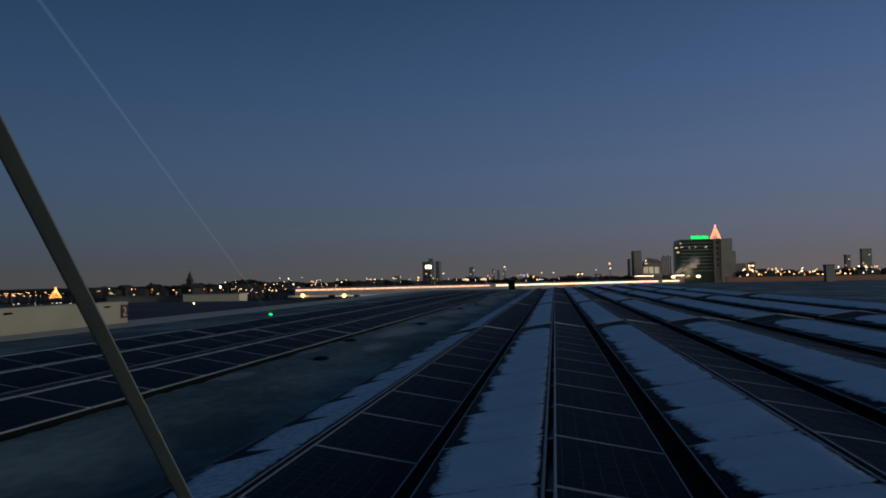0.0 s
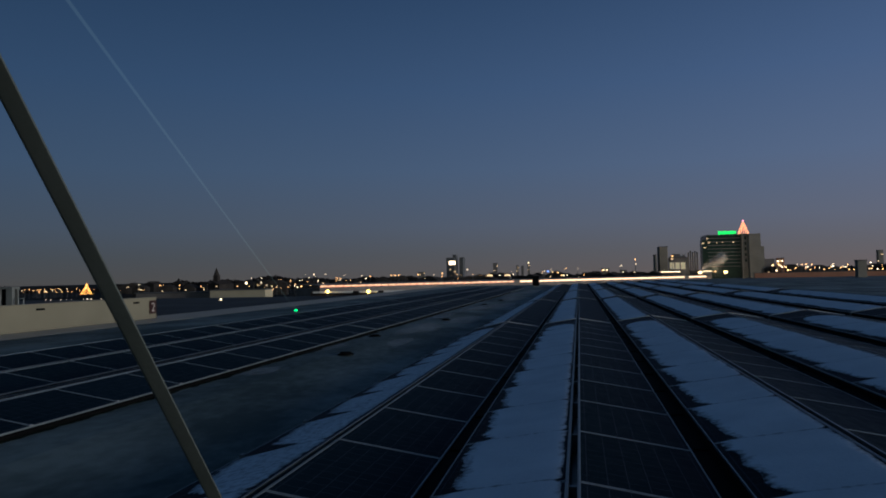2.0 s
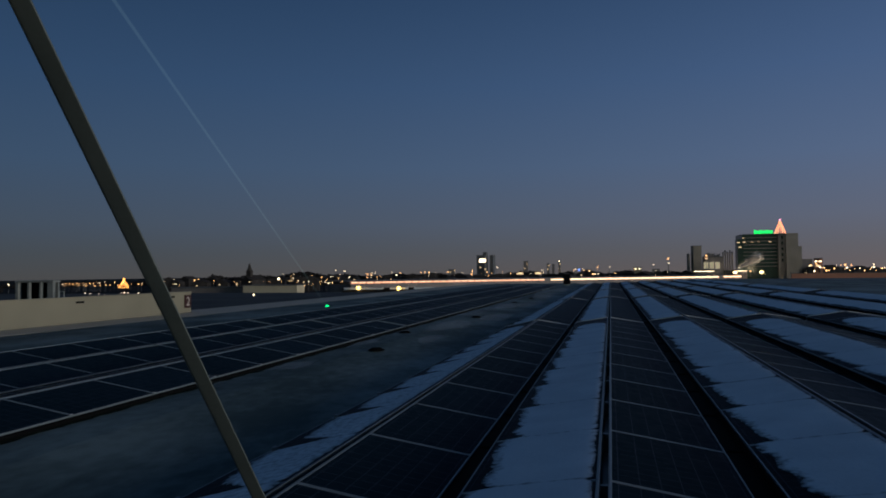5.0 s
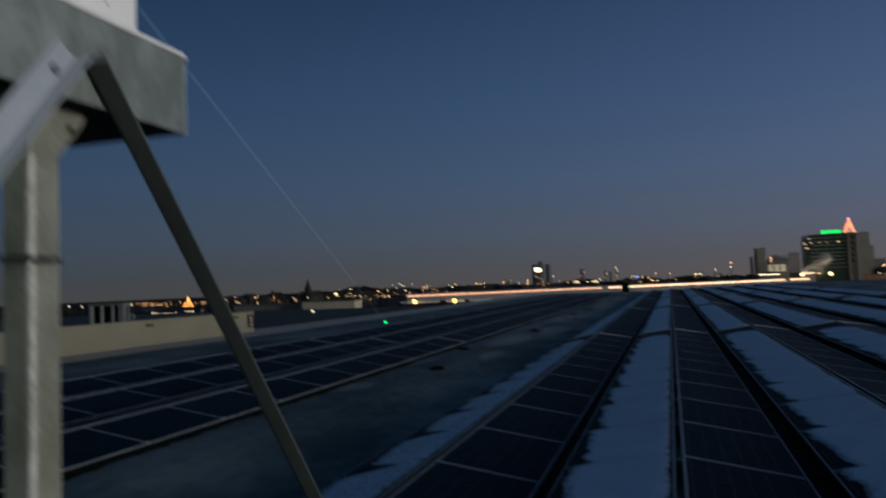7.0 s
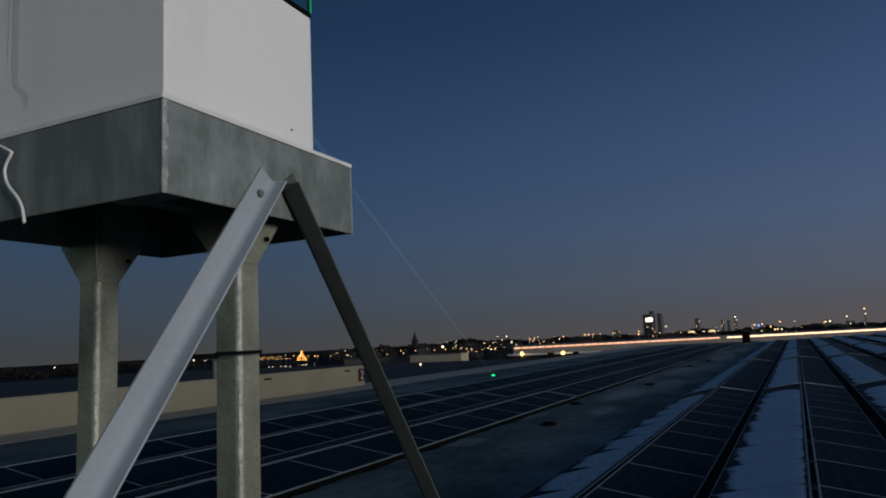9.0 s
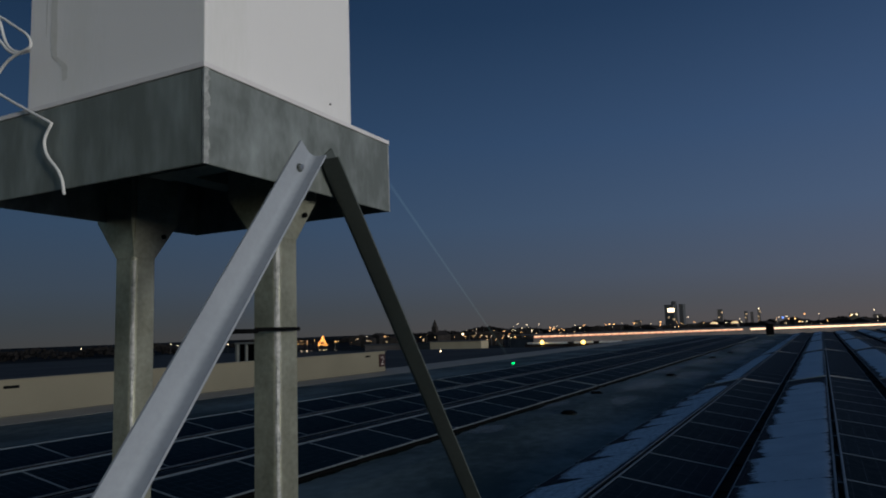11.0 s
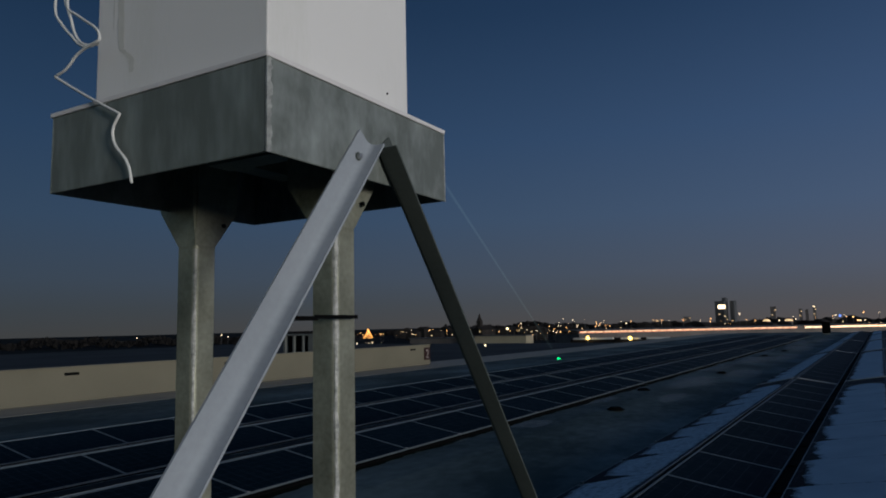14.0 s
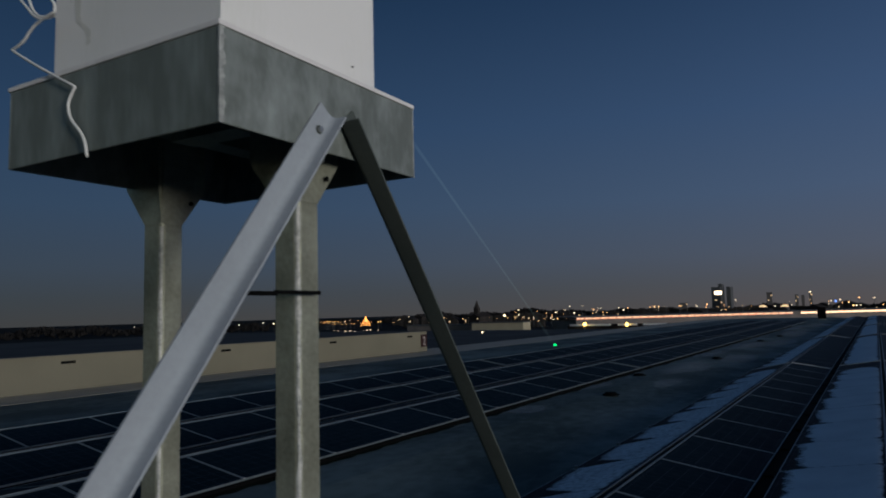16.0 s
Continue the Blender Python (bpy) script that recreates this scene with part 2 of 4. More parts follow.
FROST = surface("thin_frost", (0.42, 0.45, 0.45), (0.60, 0.62, 0.62), 0.6, 0, 1.2, 12, 0.2)
thin_out(SNOW, 1.0)
thin_out(FROST, 0.30)
CELLS = panel_glass()


def clear_glass():
    m, nt, bsdf = material("green_tinted_glass")
    bsdf.inputs["Base Color"].default_value = (0.80, 0.95, 0.88, 1)
    bsdf.inputs["Transmission Weight"].default_value = 1.0
    bsdf.inputs["Roughness"].default_value = 0.02
    bsdf.inputs["IOR"].default_value = 1.45
    return m


GLASS = clear_glass()


def beam_material():
    m, nt, bsdf = material("laser_light_in_air")
    nt.nodes.remove(bsdf)
    out = next(n for n in nt.nodes if n.type == "OUTPUT_MATERIAL")
    tr = nt.nodes.new("ShaderNodeBsdfTransparent")
    em = nt.nodes.new("ShaderNodeEmission")
    em.inputs["Color"].default_value, em.inputs["Strength"].default_value = (0.55, 0.85, 0.9, 1), 0.0115
    ad = nt.nodes.new("ShaderNodeAddShader")
    nt.links.new(tr.outputs[0], ad.inputs[0])
    nt.links.new(em.outputs[0], ad.inputs[1])
    nt.links.new(ad.outputs[0], out.inputs["Surface"])
    return m


BEAM = beam_material()


# ---- mesh helpers ----
def mesh_of(name, bm, *mats, smooth=False):
    me = bpy.data.meshes.new(name)
    bmesh.ops.recalc_face_normals(bm, faces=bm.faces)
    bm.to_mesh(me)
    bm.free()
    for m in mats:
        me.materials.append(m)
    if smooth:
        me.shade_smooth()
        me.set_sharp_from_angle(angle=radians(38))
    return me


def part(name, bm, mat, parent, label="", smooth=False):
    ob = new(name, mesh_of(name, bm, mat, smooth=smooth))
    ob.parent = parent
    if label:
        tagged(ob, label)
    return ob


def thing(name, m, label, category, group="", kind=""):
    ob = new(name)
    ob.empty_display_size = 0.1
    ob.matrix_world = m
    return tagged(ob, label, category, group, kind)


def solid(name, bm, mat, label, category="", group="", kind="", smooth=False):
    return tagged(new(name, mesh_of(name, bm, mat, smooth=smooth)), label, category, group, kind)


def add_box(bm, lo, hi, bevel=0.0, m=None, index=0):
    mid = [(a + b) / 2 for a, b in zip(lo, hi)]
    size = [max(b - a, 1e-4) for a, b in zip(lo, hi)]
    mat = Matrix.Translation(mid) @ Matrix.Diagonal((*size, 1))
    if m is not None:
        mat = m @ mat
    made = bmesh.ops.create_cube(bm, size=1.0, matrix=mat)
    verts = made["verts"]
    if bevel:
        edges = list({e for v in verts for e in v.link_edges})
        res = bmesh.ops.bevel(bm, geom=edges, offset=bevel, segments=2, affect="EDGES", profile=0.5)
        faces = res["faces"]
    else:
        faces = {f for v in verts for f in v.link_faces}
    if index:
        for f in faces:
            f.material_index = index
    return bm


def box(lo, hi, bevel=0.0):
    return add_box(bmesh.new(), lo, hi, bevel)


def prism(outline, lo, hi, axis="z"):
    """A closed outline of 2D points pushed from lo to hi along an axis."""
    bm = bmesh.new()

    def put(p, h):
        return {"z": (p[0], p[1], h), "y": (p[0], h, p[1]), "x": (h, p[0], p[1])}[axis]

    a = [bm.verts.new(put(p, lo)) for p in outline]
    b = [bm.verts.new(put(p, hi)) for p in outline]
    bm.faces.new(a)
    bm.faces.new(b[::-1])
    for i in range(len(a)):
        j = (i + 1) % len(a)
        bm.faces.new((a[i], b[i], b[j], a[j]))
    return bm


def cyl(r, lo, hi, seg=12, r2=None, m=None, bm=None):
    bm = bm or bmesh.new()
    mat = Matrix.Translation((0, 0, (lo + hi) / 2))
    if m is not None:
        mat = m @ mat
    bmesh.ops.create_cone(bm, cap_ends=True, segments=seg, radius1=r, radius2=r if r2 is None else r2, depth=hi - lo, matrix=mat)
    return bm


def angle_bar(leg, thick, length, bend=0.004):
    """An L-section along +z: legs along +x and +y from a rounded corner at the origin."""
    inner = [(thick + bend * (1 - math.cos(a)), thick + bend * (1 - math.sin(a))) for a in (0.0, 0.5, 1.0, 1.5708)]
    r = thick + bend
    outer = [(r * (1 - math.cos(a)), r * (1 - math.sin(a))) for a in (1.5708, 1.2, 0.9, 0.6, 0.3, 0.0)]
    pts = [(leg, 0), (leg, thick), (r + 0.001, thick)] + [(thick + bend * 0.3, thick + bend * 0.3)] + [(thick, r + 0.001), (thick, leg), (0, leg)] + outer[::-1]
    return prism(pts, 0, length)
# ---- the flat roof and what lies under it ----
SLOPE_X = 0.031


def roof_z(x):
    """Height of the roof: it rises from the line of drains towards +x."""
    if x < -5.6:
        return 0.0
    if x < -3.6:
        return -0.1116 * (x + 5.6) / 2.0
    return SLOPE_X * min(x, 15.0)


solid("roof_deck", prism([(-21.6, -0.6), (75, -0.6), (75, roof_z(75)), (15, roof_z(15)), (-3.6, roof_z(-3.6)), (-5.6, 0), (-21.6, 0)], -34, 112, "y"), ROOFING, "dark bitumen flat roof with pale damp and frosty patches", "roof", kind="structure")
solid("ground", box((-2600, -1500, -10.5), (2600, 4200, -10)), GROUND, "dark ground reaching to the horizon at dusk", "ground", kind="structure")
solid("building_wall", box((-21.6, -34, -10), (75, 112, -0.604)), TOWN, "masonry body of the warehouse under the roof", "wall", kind="structure")

# ---- solar field ----
PITCH, LONG, WIDE, TILT = 1.705, 1.685, 1.075, 9.0
LOW, HIGH = 0.085, 0.25
RIDGES_R = [0.04 + 2.41 * k for k in range(-1, 6)]
RIDGES_L = [-7.61, -10.02, -12.43]
ROW_SHIFT = {RIDGES_R[0]: -0.28}  # this row starts a little nearer than its neighbours


def panel_meshes(long_):
    """Laminate and frame of one module; local x along the slope, y along the row, z out of the glass."""
    hw, hl, b = WIDE / 2, long_ / 2, 0.012
    lam = box((-hw + b, -hl + b, -0.006), (hw - b, hl - b, 0.0))
    fr = bmesh.new()
    add_box(fr, (-hw, -hl, -0.035), (-hw + b, hl, 0.003))
    add_box(fr, (hw - b, -hl, -0.035), (hw, hl, 0.003))
    add_box(fr, (-hw + b, -hl, -0.035), (hw - b, -hl + b, 0.003))
    add_box(fr, (-hw + b, hl - b, -0.035), (hw - b, hl, 0.003))
    return mesh_of("laminate", lam, CELLS), mesh_of("frame", fr, ALU)


LAM, FRAME = panel_meshes(LONG)
LAM_L, FRAME_L = panel_meshes(1.615)


def tilt_of(ridge, side):
    """The face that drops towards the drains is steeper, as the roof falls under it."""
    return 13.0 if side < 0 and ridge == RIDGES_R[0] else TILT


def panel_pose(ridge, side, y):
    """side +1: falls from the ridge towards +x; -1: towards -x."""
    a = tilt_of(ridge, side)
    off = 0.045 + math.cos(radians(a)) * WIDE / 2
    z = HIGH - 0.001 - math.sin(radians(a)) * WIDE / 2 + roof_z(ridge)
    return pose(ridge + side * off, y, z, 0, side * a, 0)


def solar_panel(m, label, lam=LAM, frame_=FRAME):
    p = thing("solar_panel", m, label, "solar panel", "solar panels on the roof")
    for nm, me in (("laminate", lam), ("frame", frame_)):
        ob = new(nm, me)
        ob.parent = p
    return p


SEGMENTS = [(3.81, 12), (24.37, 12), (44.93, 12), (65.5, 12), (86.0, 12)]
SEG_L = [(-0.57, 14), (22.48, 14), (45.53, 14), (68.58, 11)]
LPITCH, LLONG = 1.63, 1.615


def stuff_panels(name, cells, long_):
    """The far modules, joined."""
    bm = bmesh.new()
    for m in cells:
        hw, hl, b = WIDE / 2, long_ / 2, 0.014
        for z, w, l, idx in ((0.0, hw, hl, 1), (0.004, hw - b, hl - b, 0)):
            vs = [bm.verts.new(m @ Vector(p)) for p in ((-w, -l, z), (w, -l, z), (w, l, z), (-w, l, z))]
            bm.faces.new(vs).material_index = idx
        for a, c in (((-hw, -hl), (hw, -hl)), ((hw, -hl), (hw, hl)), ((hw, hl), (-hw, hl)), ((-hw, hl), (-hw, -hl))):
            vs = [bm.verts.new(m @ Vector(p)) for p in ((*a, 0), (*c, 0), (*c, -0.035), (*a, -0.035))]
            bm.faces.new(vs).material_index = 1
    me = bpy.data.meshes.new(name)
    bm.to_mesh(me)
    bm.free()
    me.materials.append(CELLS)
    me.materials.append(ALU)
    return tagged(new(name, me), "far rows of dark solar panels in thin metal frames", "solar panels", kind="stuff")


far_cells, far_long = [], []
for ri, ridge in enumerate(RIDGES_R):
    for si, (y0, n) in enumerate(SEGMENTS):
        for k in range(n):
            for side in (1, -1):
                m = panel_pose(ridge, side, y0 + ROW_SHIFT.get(ridge, 0) + PITCH * (k + 0.5))
                if si == 0:
                    solar_panel(m, "dark blue solar panel in thin metal frame" if side > 0 else "solar panel half covered by thin snow")
                else:
                    far_cells.append(m)
for ri, ridge in enumerate(RIDGES_L):
    for si, (y0, n) in enumerate(SEG_L):
        for k in range(n):
            for side in (1, -1):
                m = panel_pose(ridge, side, y0 + LPITCH * (k + 0.5))
                if si == 0 or (si == 1 and side > 0):
                    solar_panel(m, "dark blue solar panel in pale metal frame", LAM_L, FRAME_L)
                else:
                    far_long.append(m)
stuff_panels("far_solar_panels", far_cells, LONG)
stuff_panels("far_long_panels", far_long, LLONG)


def tent_rails(ridges, segs, pitch, top=0.004):
    """Two rails under each ridge and one base rail in each valley, for one stretch of rows."""
    for ridge in ridges:
        for y0, n in segs:
            y0 = y0 + ROW_SHIFT.get(ridge, 0)
            y1 = y0 + n * pitch
            bm = bmesh.new()
            zr = roof_z(ridge)
            for s in (-1, 1):
                add_box(bm, (ridge + s * 0.04 - 0.008, y0, HIGH - 0.035), (ridge + s * 0.04 + 0.008, y1, HIGH + top))
            add_box(bm, (ridge - 0.02, y0, 0.0), (ridge + 0.02, y1, 0.03))
            for k in range(n + 1):
                yk = y0 + k * pitch
                add_box(bm, (ridge - 0.03, yk - 0.02, 0.0), (ridge + 0.03, yk + 0.02, HIGH - 0.035))
                for s in (-1, 1):
                    add_box(bm, (ridge + s * 1.02 - 0.02, yk - 0.03, 0.0), (ridge + s * 1.02 + 0.02, yk + 0.03, LOW - 0.02))
            bmesh.ops.translate(bm, vec=(0, 0, zr), verts=bm.verts)
            solid("mounting_rail", bm, RAIL, "aluminium mounting rails along the ridge of panels", "mounting rail", "mounting rails")


tent_rails(RIDGES_R, SEGMENTS[:2], PITCH)


def end_profile(ridge, y):
    """Pale closing profile across both slopes at the near end of a block of rows."""
    p = thing("end_profile", pose(ridge, y, roof_z(ridge)), "pale metal profile closing the end of a panel row", "end profile", "end profiles")
    for side in (1, -1):
        m = Matrix.Translation((0, -0.02, 0)) @ Matrix.Translation((-ridge, 0, -roof_z(ridge))) @ panel_pose(ridge, side, 0)
        b_ = box((-WIDE / 2, -0.05, -0.07), (WIDE / 2, 0.012, 0.022))
        bmesh.ops.transform(b_, matrix=m, verts=b_.verts)
        part("profile", b_, PROFILE, p)


for ridge in RIDGES_R:
    for y0, n in SEGMENTS[1:4]:
        end_profile(ridge, y0 + ROW_SHIFT.get(ridge, 0))


def ballast_tray(x, y0, y1, pitch, rim=0.105, half=0.092):
    """A black plastic tray lying in a valley, with a rib and a paving block at each module joint."""
    t = thing("ballast_tray", pose(x, y0, roof_z(x)), "black plastic ballast tray lying between two rows", "ballast tray", "ballast trays")
    bm = bmesh.new()
    # the tray's black also carries the deep shade of the valley
    add_box(bm, (-half, 0, 0.004), (half, y1 - y0, 0.03))
    # the higher rim is added to hide a panel's pale low edge
    for s, top in ((-1, 0.04), (1, rim)):
        add_box(bm, (s * (half - 0.005) - 0.004, 0, 0.03), (s * (half - 0.005) + 0.004, y1 - y0, top))
    part("tray", bm, BLACK, t)
    k = 0
    while y0 + k * pitch < y1:
        part("rib", box((0.02 - half, k * pitch - 0.03, 0.03), (half - 0.02, k * pitch + 0.03, 0.05), 0.006), BLACK, t)
        k += 1


for a, b in zip(RIDGES_R, RIDGES_R[1:]):
    for y0, n in SEGMENTS:
        ballast_tray((a + b) / 2, y0 + 0.1, y0 + n * PITCH, PITCH)

tent_rails(RIDGES_L, SEG_L[:2], LPITCH, -0.015)

# black trays, added for the dark gap under the long rows' low front edge, and the clamps on that edge
for ridge in RIDGES_L:
    for y0, n in SEG_L[:3]:
        ballast_tray(ridge + 0.932, y0, y0 + n * LPITCH, LPITCH, 0.066, 0.2)


def dark_fringe(x, y0, y1, rng_):
    """A dark strip in front of the trays, with a ragged edge."""
    bm = bmesh.new()
    last = None
    for i in range(int((y1 - y0) / 0.06)):
        y = y0 + i * 0.06
        w = 0.07 + 0.10 * noise.noise((3.1, y * 0.7, 8)) + 0.07 * noise.noise((6.2, y * 3.1, 1)) + 0.03 * rng_.random()
        w = max(w, 0.02)
        now = [bm.verts.new((x - 0.03, y, 0.016)), bm.verts.new((x + w * 0.6, y, 0.014)), bm.verts.new((x + w, y, 0.003))]
        if last:
            for j in (0, 1):
                bm.faces.new((last[j], last[j + 1], now[j + 1], now[j]))
        last = now
    solid("dark_fringe", bm, DARK_STRIP, "ragged dark strip along the panel edge", "moss", "moss strips", kind="stuff", smooth=True)


for y0, n in SEG_L[:3]:
    dark_fringe(RIDGES_L[0] + 1.135, y0, y0 + n * LPITCH, random.Random(12))


def edge_clamp(x, y, z):
    """A small block that holds two neighbouring modules at their low edge."""
    c = thing("edge_clamp", pose(x, y, z), "small pale metal clamp between two panels", "clamp", "clamps on the panel edge")
    part("jaw", box((-0.03, -0.016, 0.0), (0.004, 0.016, 0.008), 0.002), PROFILE, c)
    part("stem", box((-0.006, -0.010, -0.05), (0.003, 0.010, 0.0)), ALU, c)


for k in range(1, 14):
    edge_clamp(RIDGES_L[0] + 0.045 + math.cos(radians(TILT)) * WIDE, SEG_L[0][0] + k * LPITCH, LOW + 0.004)


# ---- snow on the faces that look towards -x ----
def snow_strip(ridge, y0, n, fine, reach):
    """One sheet of thin snow per row: straight towards the ridge, melted back and notched towards the valley."""
    bm = bmesh.new()
    ca, sa = math.cos(radians(tilt_of(ridge, -1))), math.sin(radians(tilt_of(ridge, -1)))
    first = ridge == RIDGES_R[0]
    step = 0.04 if fine else 0.28
    count = int(n * PITCH / step)
    cuts = (0, 0.035, 0.09, 0.2, 0.4, 0.6, 0.76, 0.85, 0.93, 1.0) if fine else (0, 0.1, 0.5, 0.88, 1.0)
    full = (0, 0.6, 1, 1, 1, 1, 1, 0.9, 0.5, 0) if fine else (0, 1, 1, 1, 0)
    thick = bm.verts.layers.float.new("thick")
    prev = None
    for i in range(count + 1):
        y = y0 + i * n * PITCH / count
        f = ((y - y0) / PITCH) % 1.0
        edge = min(f, 1 - f) * PITCH
        joint = round((y - y0) / PITCH)
        tear = 0.04 + 0.22 * abs(noise.noise((ridge * 11, joint * 3.7, 1.5))) + (0.34 if first else 0.0)
        top = 0.05 + 0.022 * noise.noise((ridge * 3, y * 2.3, 0)) + (0.07 * max(0, 1 - edge / 0.05))
        low = (0.90 + 0.20 * (f - 0.5)) if first else reach + 0.14 * (f - 0.5)
        low += 0.07 * noise.noise((ridge * 5, y * 0.9, 4)) + 0.05 * noise.noise((ridge * 7, y * 3.5, 9))
        low += 0.018 * noise.noise((ridge * 2, y * 9, 2))
        # melted back beyond each joint, cut straight on its near side
        wide_ = (0.34 if first else 0.17) if f < 0.5 else (0.10 if first else 0.07)
        low -= tear * min(1.0, max(0.0, (wide_ - edge) / (wide_ * 0.8)))
        low = min(max(low, 0.25), 0.985)
        left = (y0 + n * PITCH - y) / 1.1
        if left < 1:
            bend = 1 - math.sqrt(max(0.0, 1 - (1 - left) ** 2))
            mid_ = (top + low) / 2
            top, low = top + (mid_ - top) * bend, low + (mid_ - low) * bend
        row = []
        for cut, body in zip(cuts, full):
            s = top - 0.02 + (low + 0.06 - top) * cut
            h = 0.003 + 0.006 * body * (0.8 + 0.5 * noise.noise((ridge, y * 3, s * 6)))
            x = ridge - 0.045 - s * ca
            z = roof_z(ridge) + HIGH - s * sa + h + 0.006
            row.append(bm.verts.new((x, y, z)))
            # thinner over the joint between two modules
            row[-1][thick] = body * (0.42 if fine and edge < 0.022 else 0.62 if first else 1.0)
        if prev:
            for j in range(len(cuts) - 1):
                bm.faces.new((prev[j], prev[j + 1], row[j + 1], row[j]))
        prev = row
    return bm


rng = random.Random(7)
for ri, ridge in enumerate(RIDGES_R):
    for si, (y0, n) in enumerate(SEGMENTS):
        near = si == 0
        solid("snow_cover", snow_strip(ridge, y0 + ROW_SHIFT.get(ridge, 0) + 0.03, n - (1.7 + rng.random() * 0.5) / PITCH, near, 0.93), SNOW, "thin blue-white snow lying on tilted solar panels", "snow", "snow strips", kind="stuff", smooth=True)


# ---- frost and frozen puddles along the line of drains ----
def frost_patch(x, y, rx, ry, rng_):
    bm = bmesh.new()
    thick = bm.verts.layers.float.new("thick")
    seed_ = rng_.uniform(0, 50)
    mid = bm.verts.new((x, y, roof_z(x) + 0.006))
    mid[thick] = 1.0
    rings = []
    for f, body in ((0.35, 1.0), (0.6, 0.8), (0.8, 0.35), (1.0, 0.0)):
        ring = []
        for k in range(30):
            a = 2 * math.pi * k / 30
            r = f * (1 + 0.45 * noise.noise((seed_ + 1.6 * math.cos(a), 1.6 * math.sin(a), 0)) + 0.25 * noise.noise((seed_ + 5 * math.cos(a), 5 * math.sin(a), 3)))
            px, py = x + rx * r * math.cos(a), y + ry * r * math.sin(a)
            v = bm.verts.new((px, py, roof_z(px) + 0.006))
            v[thick] = body
            ring.append(v)
        rings.append(ring)
    for k in range(30):
        n_ = (k + 1) % 30
        bm.faces.new((mid, rings[0][k], rings[0][n_]))
        for a_, b_ in zip(rings, rings[1:]):
            bm.faces.new((a_[k], b_[k], b_[n_], a_[n_]))
    solid("frost_patch", bm, FROST, "pale patch of frost and ice on dark roofing", "frost", "frost patches", kind="stuff")


frng = random.Random(31)
for x, y, rx, ry in ((-6.5, 17.6, 0.5, 1.5), (-6.7, 20.9, 0.45, 2.0), (-5.4, 24.0, 0.7, 2.6), (-6.2, 31.5, 0.7, 3.0), (-4.6, 29.0, 0.6, 3.0), (-5.6, 38.0, 0.9, 4.0), (-4.4, 42.0, 0.7, 4.0), (-6.4, 47.0, 0.6, 5.0), (-5.0, 54.0, 1.0, 6.0), (-5.9, 64.0, 0.9, 6.0), (-4.6, 74.0, 0.9, 7.0), (-6.1, 13.0, 0.35, 0.8), (-4.9, 19.2, 0.35, 1.2), (-6.6, 10.6, 0.3, 0.7)):
    frost_patch(x, y, rx, ry, frng)


# ---- parapet and wall along the -x edge ----
wall = thing("parapet_wall", pose(-20.6, -34, 0), "cream clad low wall with small dark outlets", "wall", kind="structure")
part("cladding", box((-0.15, 0, 0), (0.15, 65.2, 1.0), 0.01), CREAM, wall)
part("coping", box((-0.2, 0, 1.0), (0.19, 65.2, 1.04)), CREAM, wall)
for y in (5.9, 11.8, 17.7, 23.65, 29.6):
    part("outlet", box((0.15, 34 + y - 0.22, 0.78), (0.17, 34 + y + 0.22, 0.86)), BLACK, wall, "small dark overflow outlet")
solid("roof_edge", box((-21.6, -34, 0.0), (-18.3, 112, 0.004)), EDGE, "pale grey flashing along the roof edge", "flashing", kind="structure")

sign = thing("number_sign", pose(-20.43, 30.86, 0.24), "red board with a pale number two on the wall's end", "sign")
part("board", box((0, -0.27, 0), (0.03, 0.27, 0.64), 0.01), RED, sign)
cu = bpy.data.curves.new("digit", "FONT")
cu.body, cu.size, cu.extrude, cu.align_x = "2", 0.62, 0.004, "CENTER"
cu.materials.append(SIGNWHITE)
digit = new("digit", cu)
digit.parent = sign
digit.matrix_local = pose(0.036, 0, 0.105, 90, 0, 90)


# ---- roof drains ----
def drain(x, y, s):
    d = thing("roof_drain", pose(x, y, 0), "small dark domed drain on the flat roof", "roof drain", "roof drains")
    part("flange", cyl(0.26 * s, 0.0, 0.02, 16), BLACK, d)
    part("dome", cyl(0.22 * s, 0.02, 0.085 * s, 14, 0.16 * s), BLACK, d)


# the last drain is added in place of dark lumps beside the panels
for x, y in ((-5.33, 15.85), (-5.25, 28.0), (-5.5, 41.5), (-5.2, 47.7), (-6.05, 20.6)):
    drain(x, y, 0.75)

box_far = thing("roof_box", pose(-5.7, 96, 0), "dark square ventilation box on the roof", "vent box")
part("casing", box((-0.45, -0.4, 0.12), (0.45, 0.4, 1.40), 0.03), BLACK, box_far)
part("base", box((-0.38, -0.34, 0), (0.38, 0.34, 0.12)), GALV, box_far)
part("cap", box((-0.48, -0.43, 1.40), (0.48, 0.43, 1.47)), BLACK, box_far)
# ---- bird-scaring laser unit on its stand ----
STAND = pose(-0.5233, 0.4930, 2.1775, 0, 0, 91.65)
FLOOR = -2.1778
PU, PV, PH = 0.357, 0.381, 0.100


def to_stand(name, label, category, group=""):
    return thing(name, STAND, label, category, group)


stand = to_stand("steel_stand", "galvanised steel stand with square tray on angle posts", "stand")
t_ = 0.003
for nm, lo, hi in (
    ("tray_side", (0, 0, 0), (PU, t_, PH)),
    ("tray_side", (0, PV - t_, 0), (PU, PV, PH)),
    ("tray_side", (0, t_, 0), (t_, PV - t_, PH)),
    ("tray_side", (PU - t_, t_, 0), (PU, PV - t_, PH)),
):
    part(nm, box(lo, hi, 0.0012), TRAY if lo[0] == 0 and hi[0] < 0.01 else TRAY_SIDE, stand)
part("tray_top", box((t_, t_, PH - 0.006), (PU - t_, PV - t_, PH - 0.002)), GALV, stand)


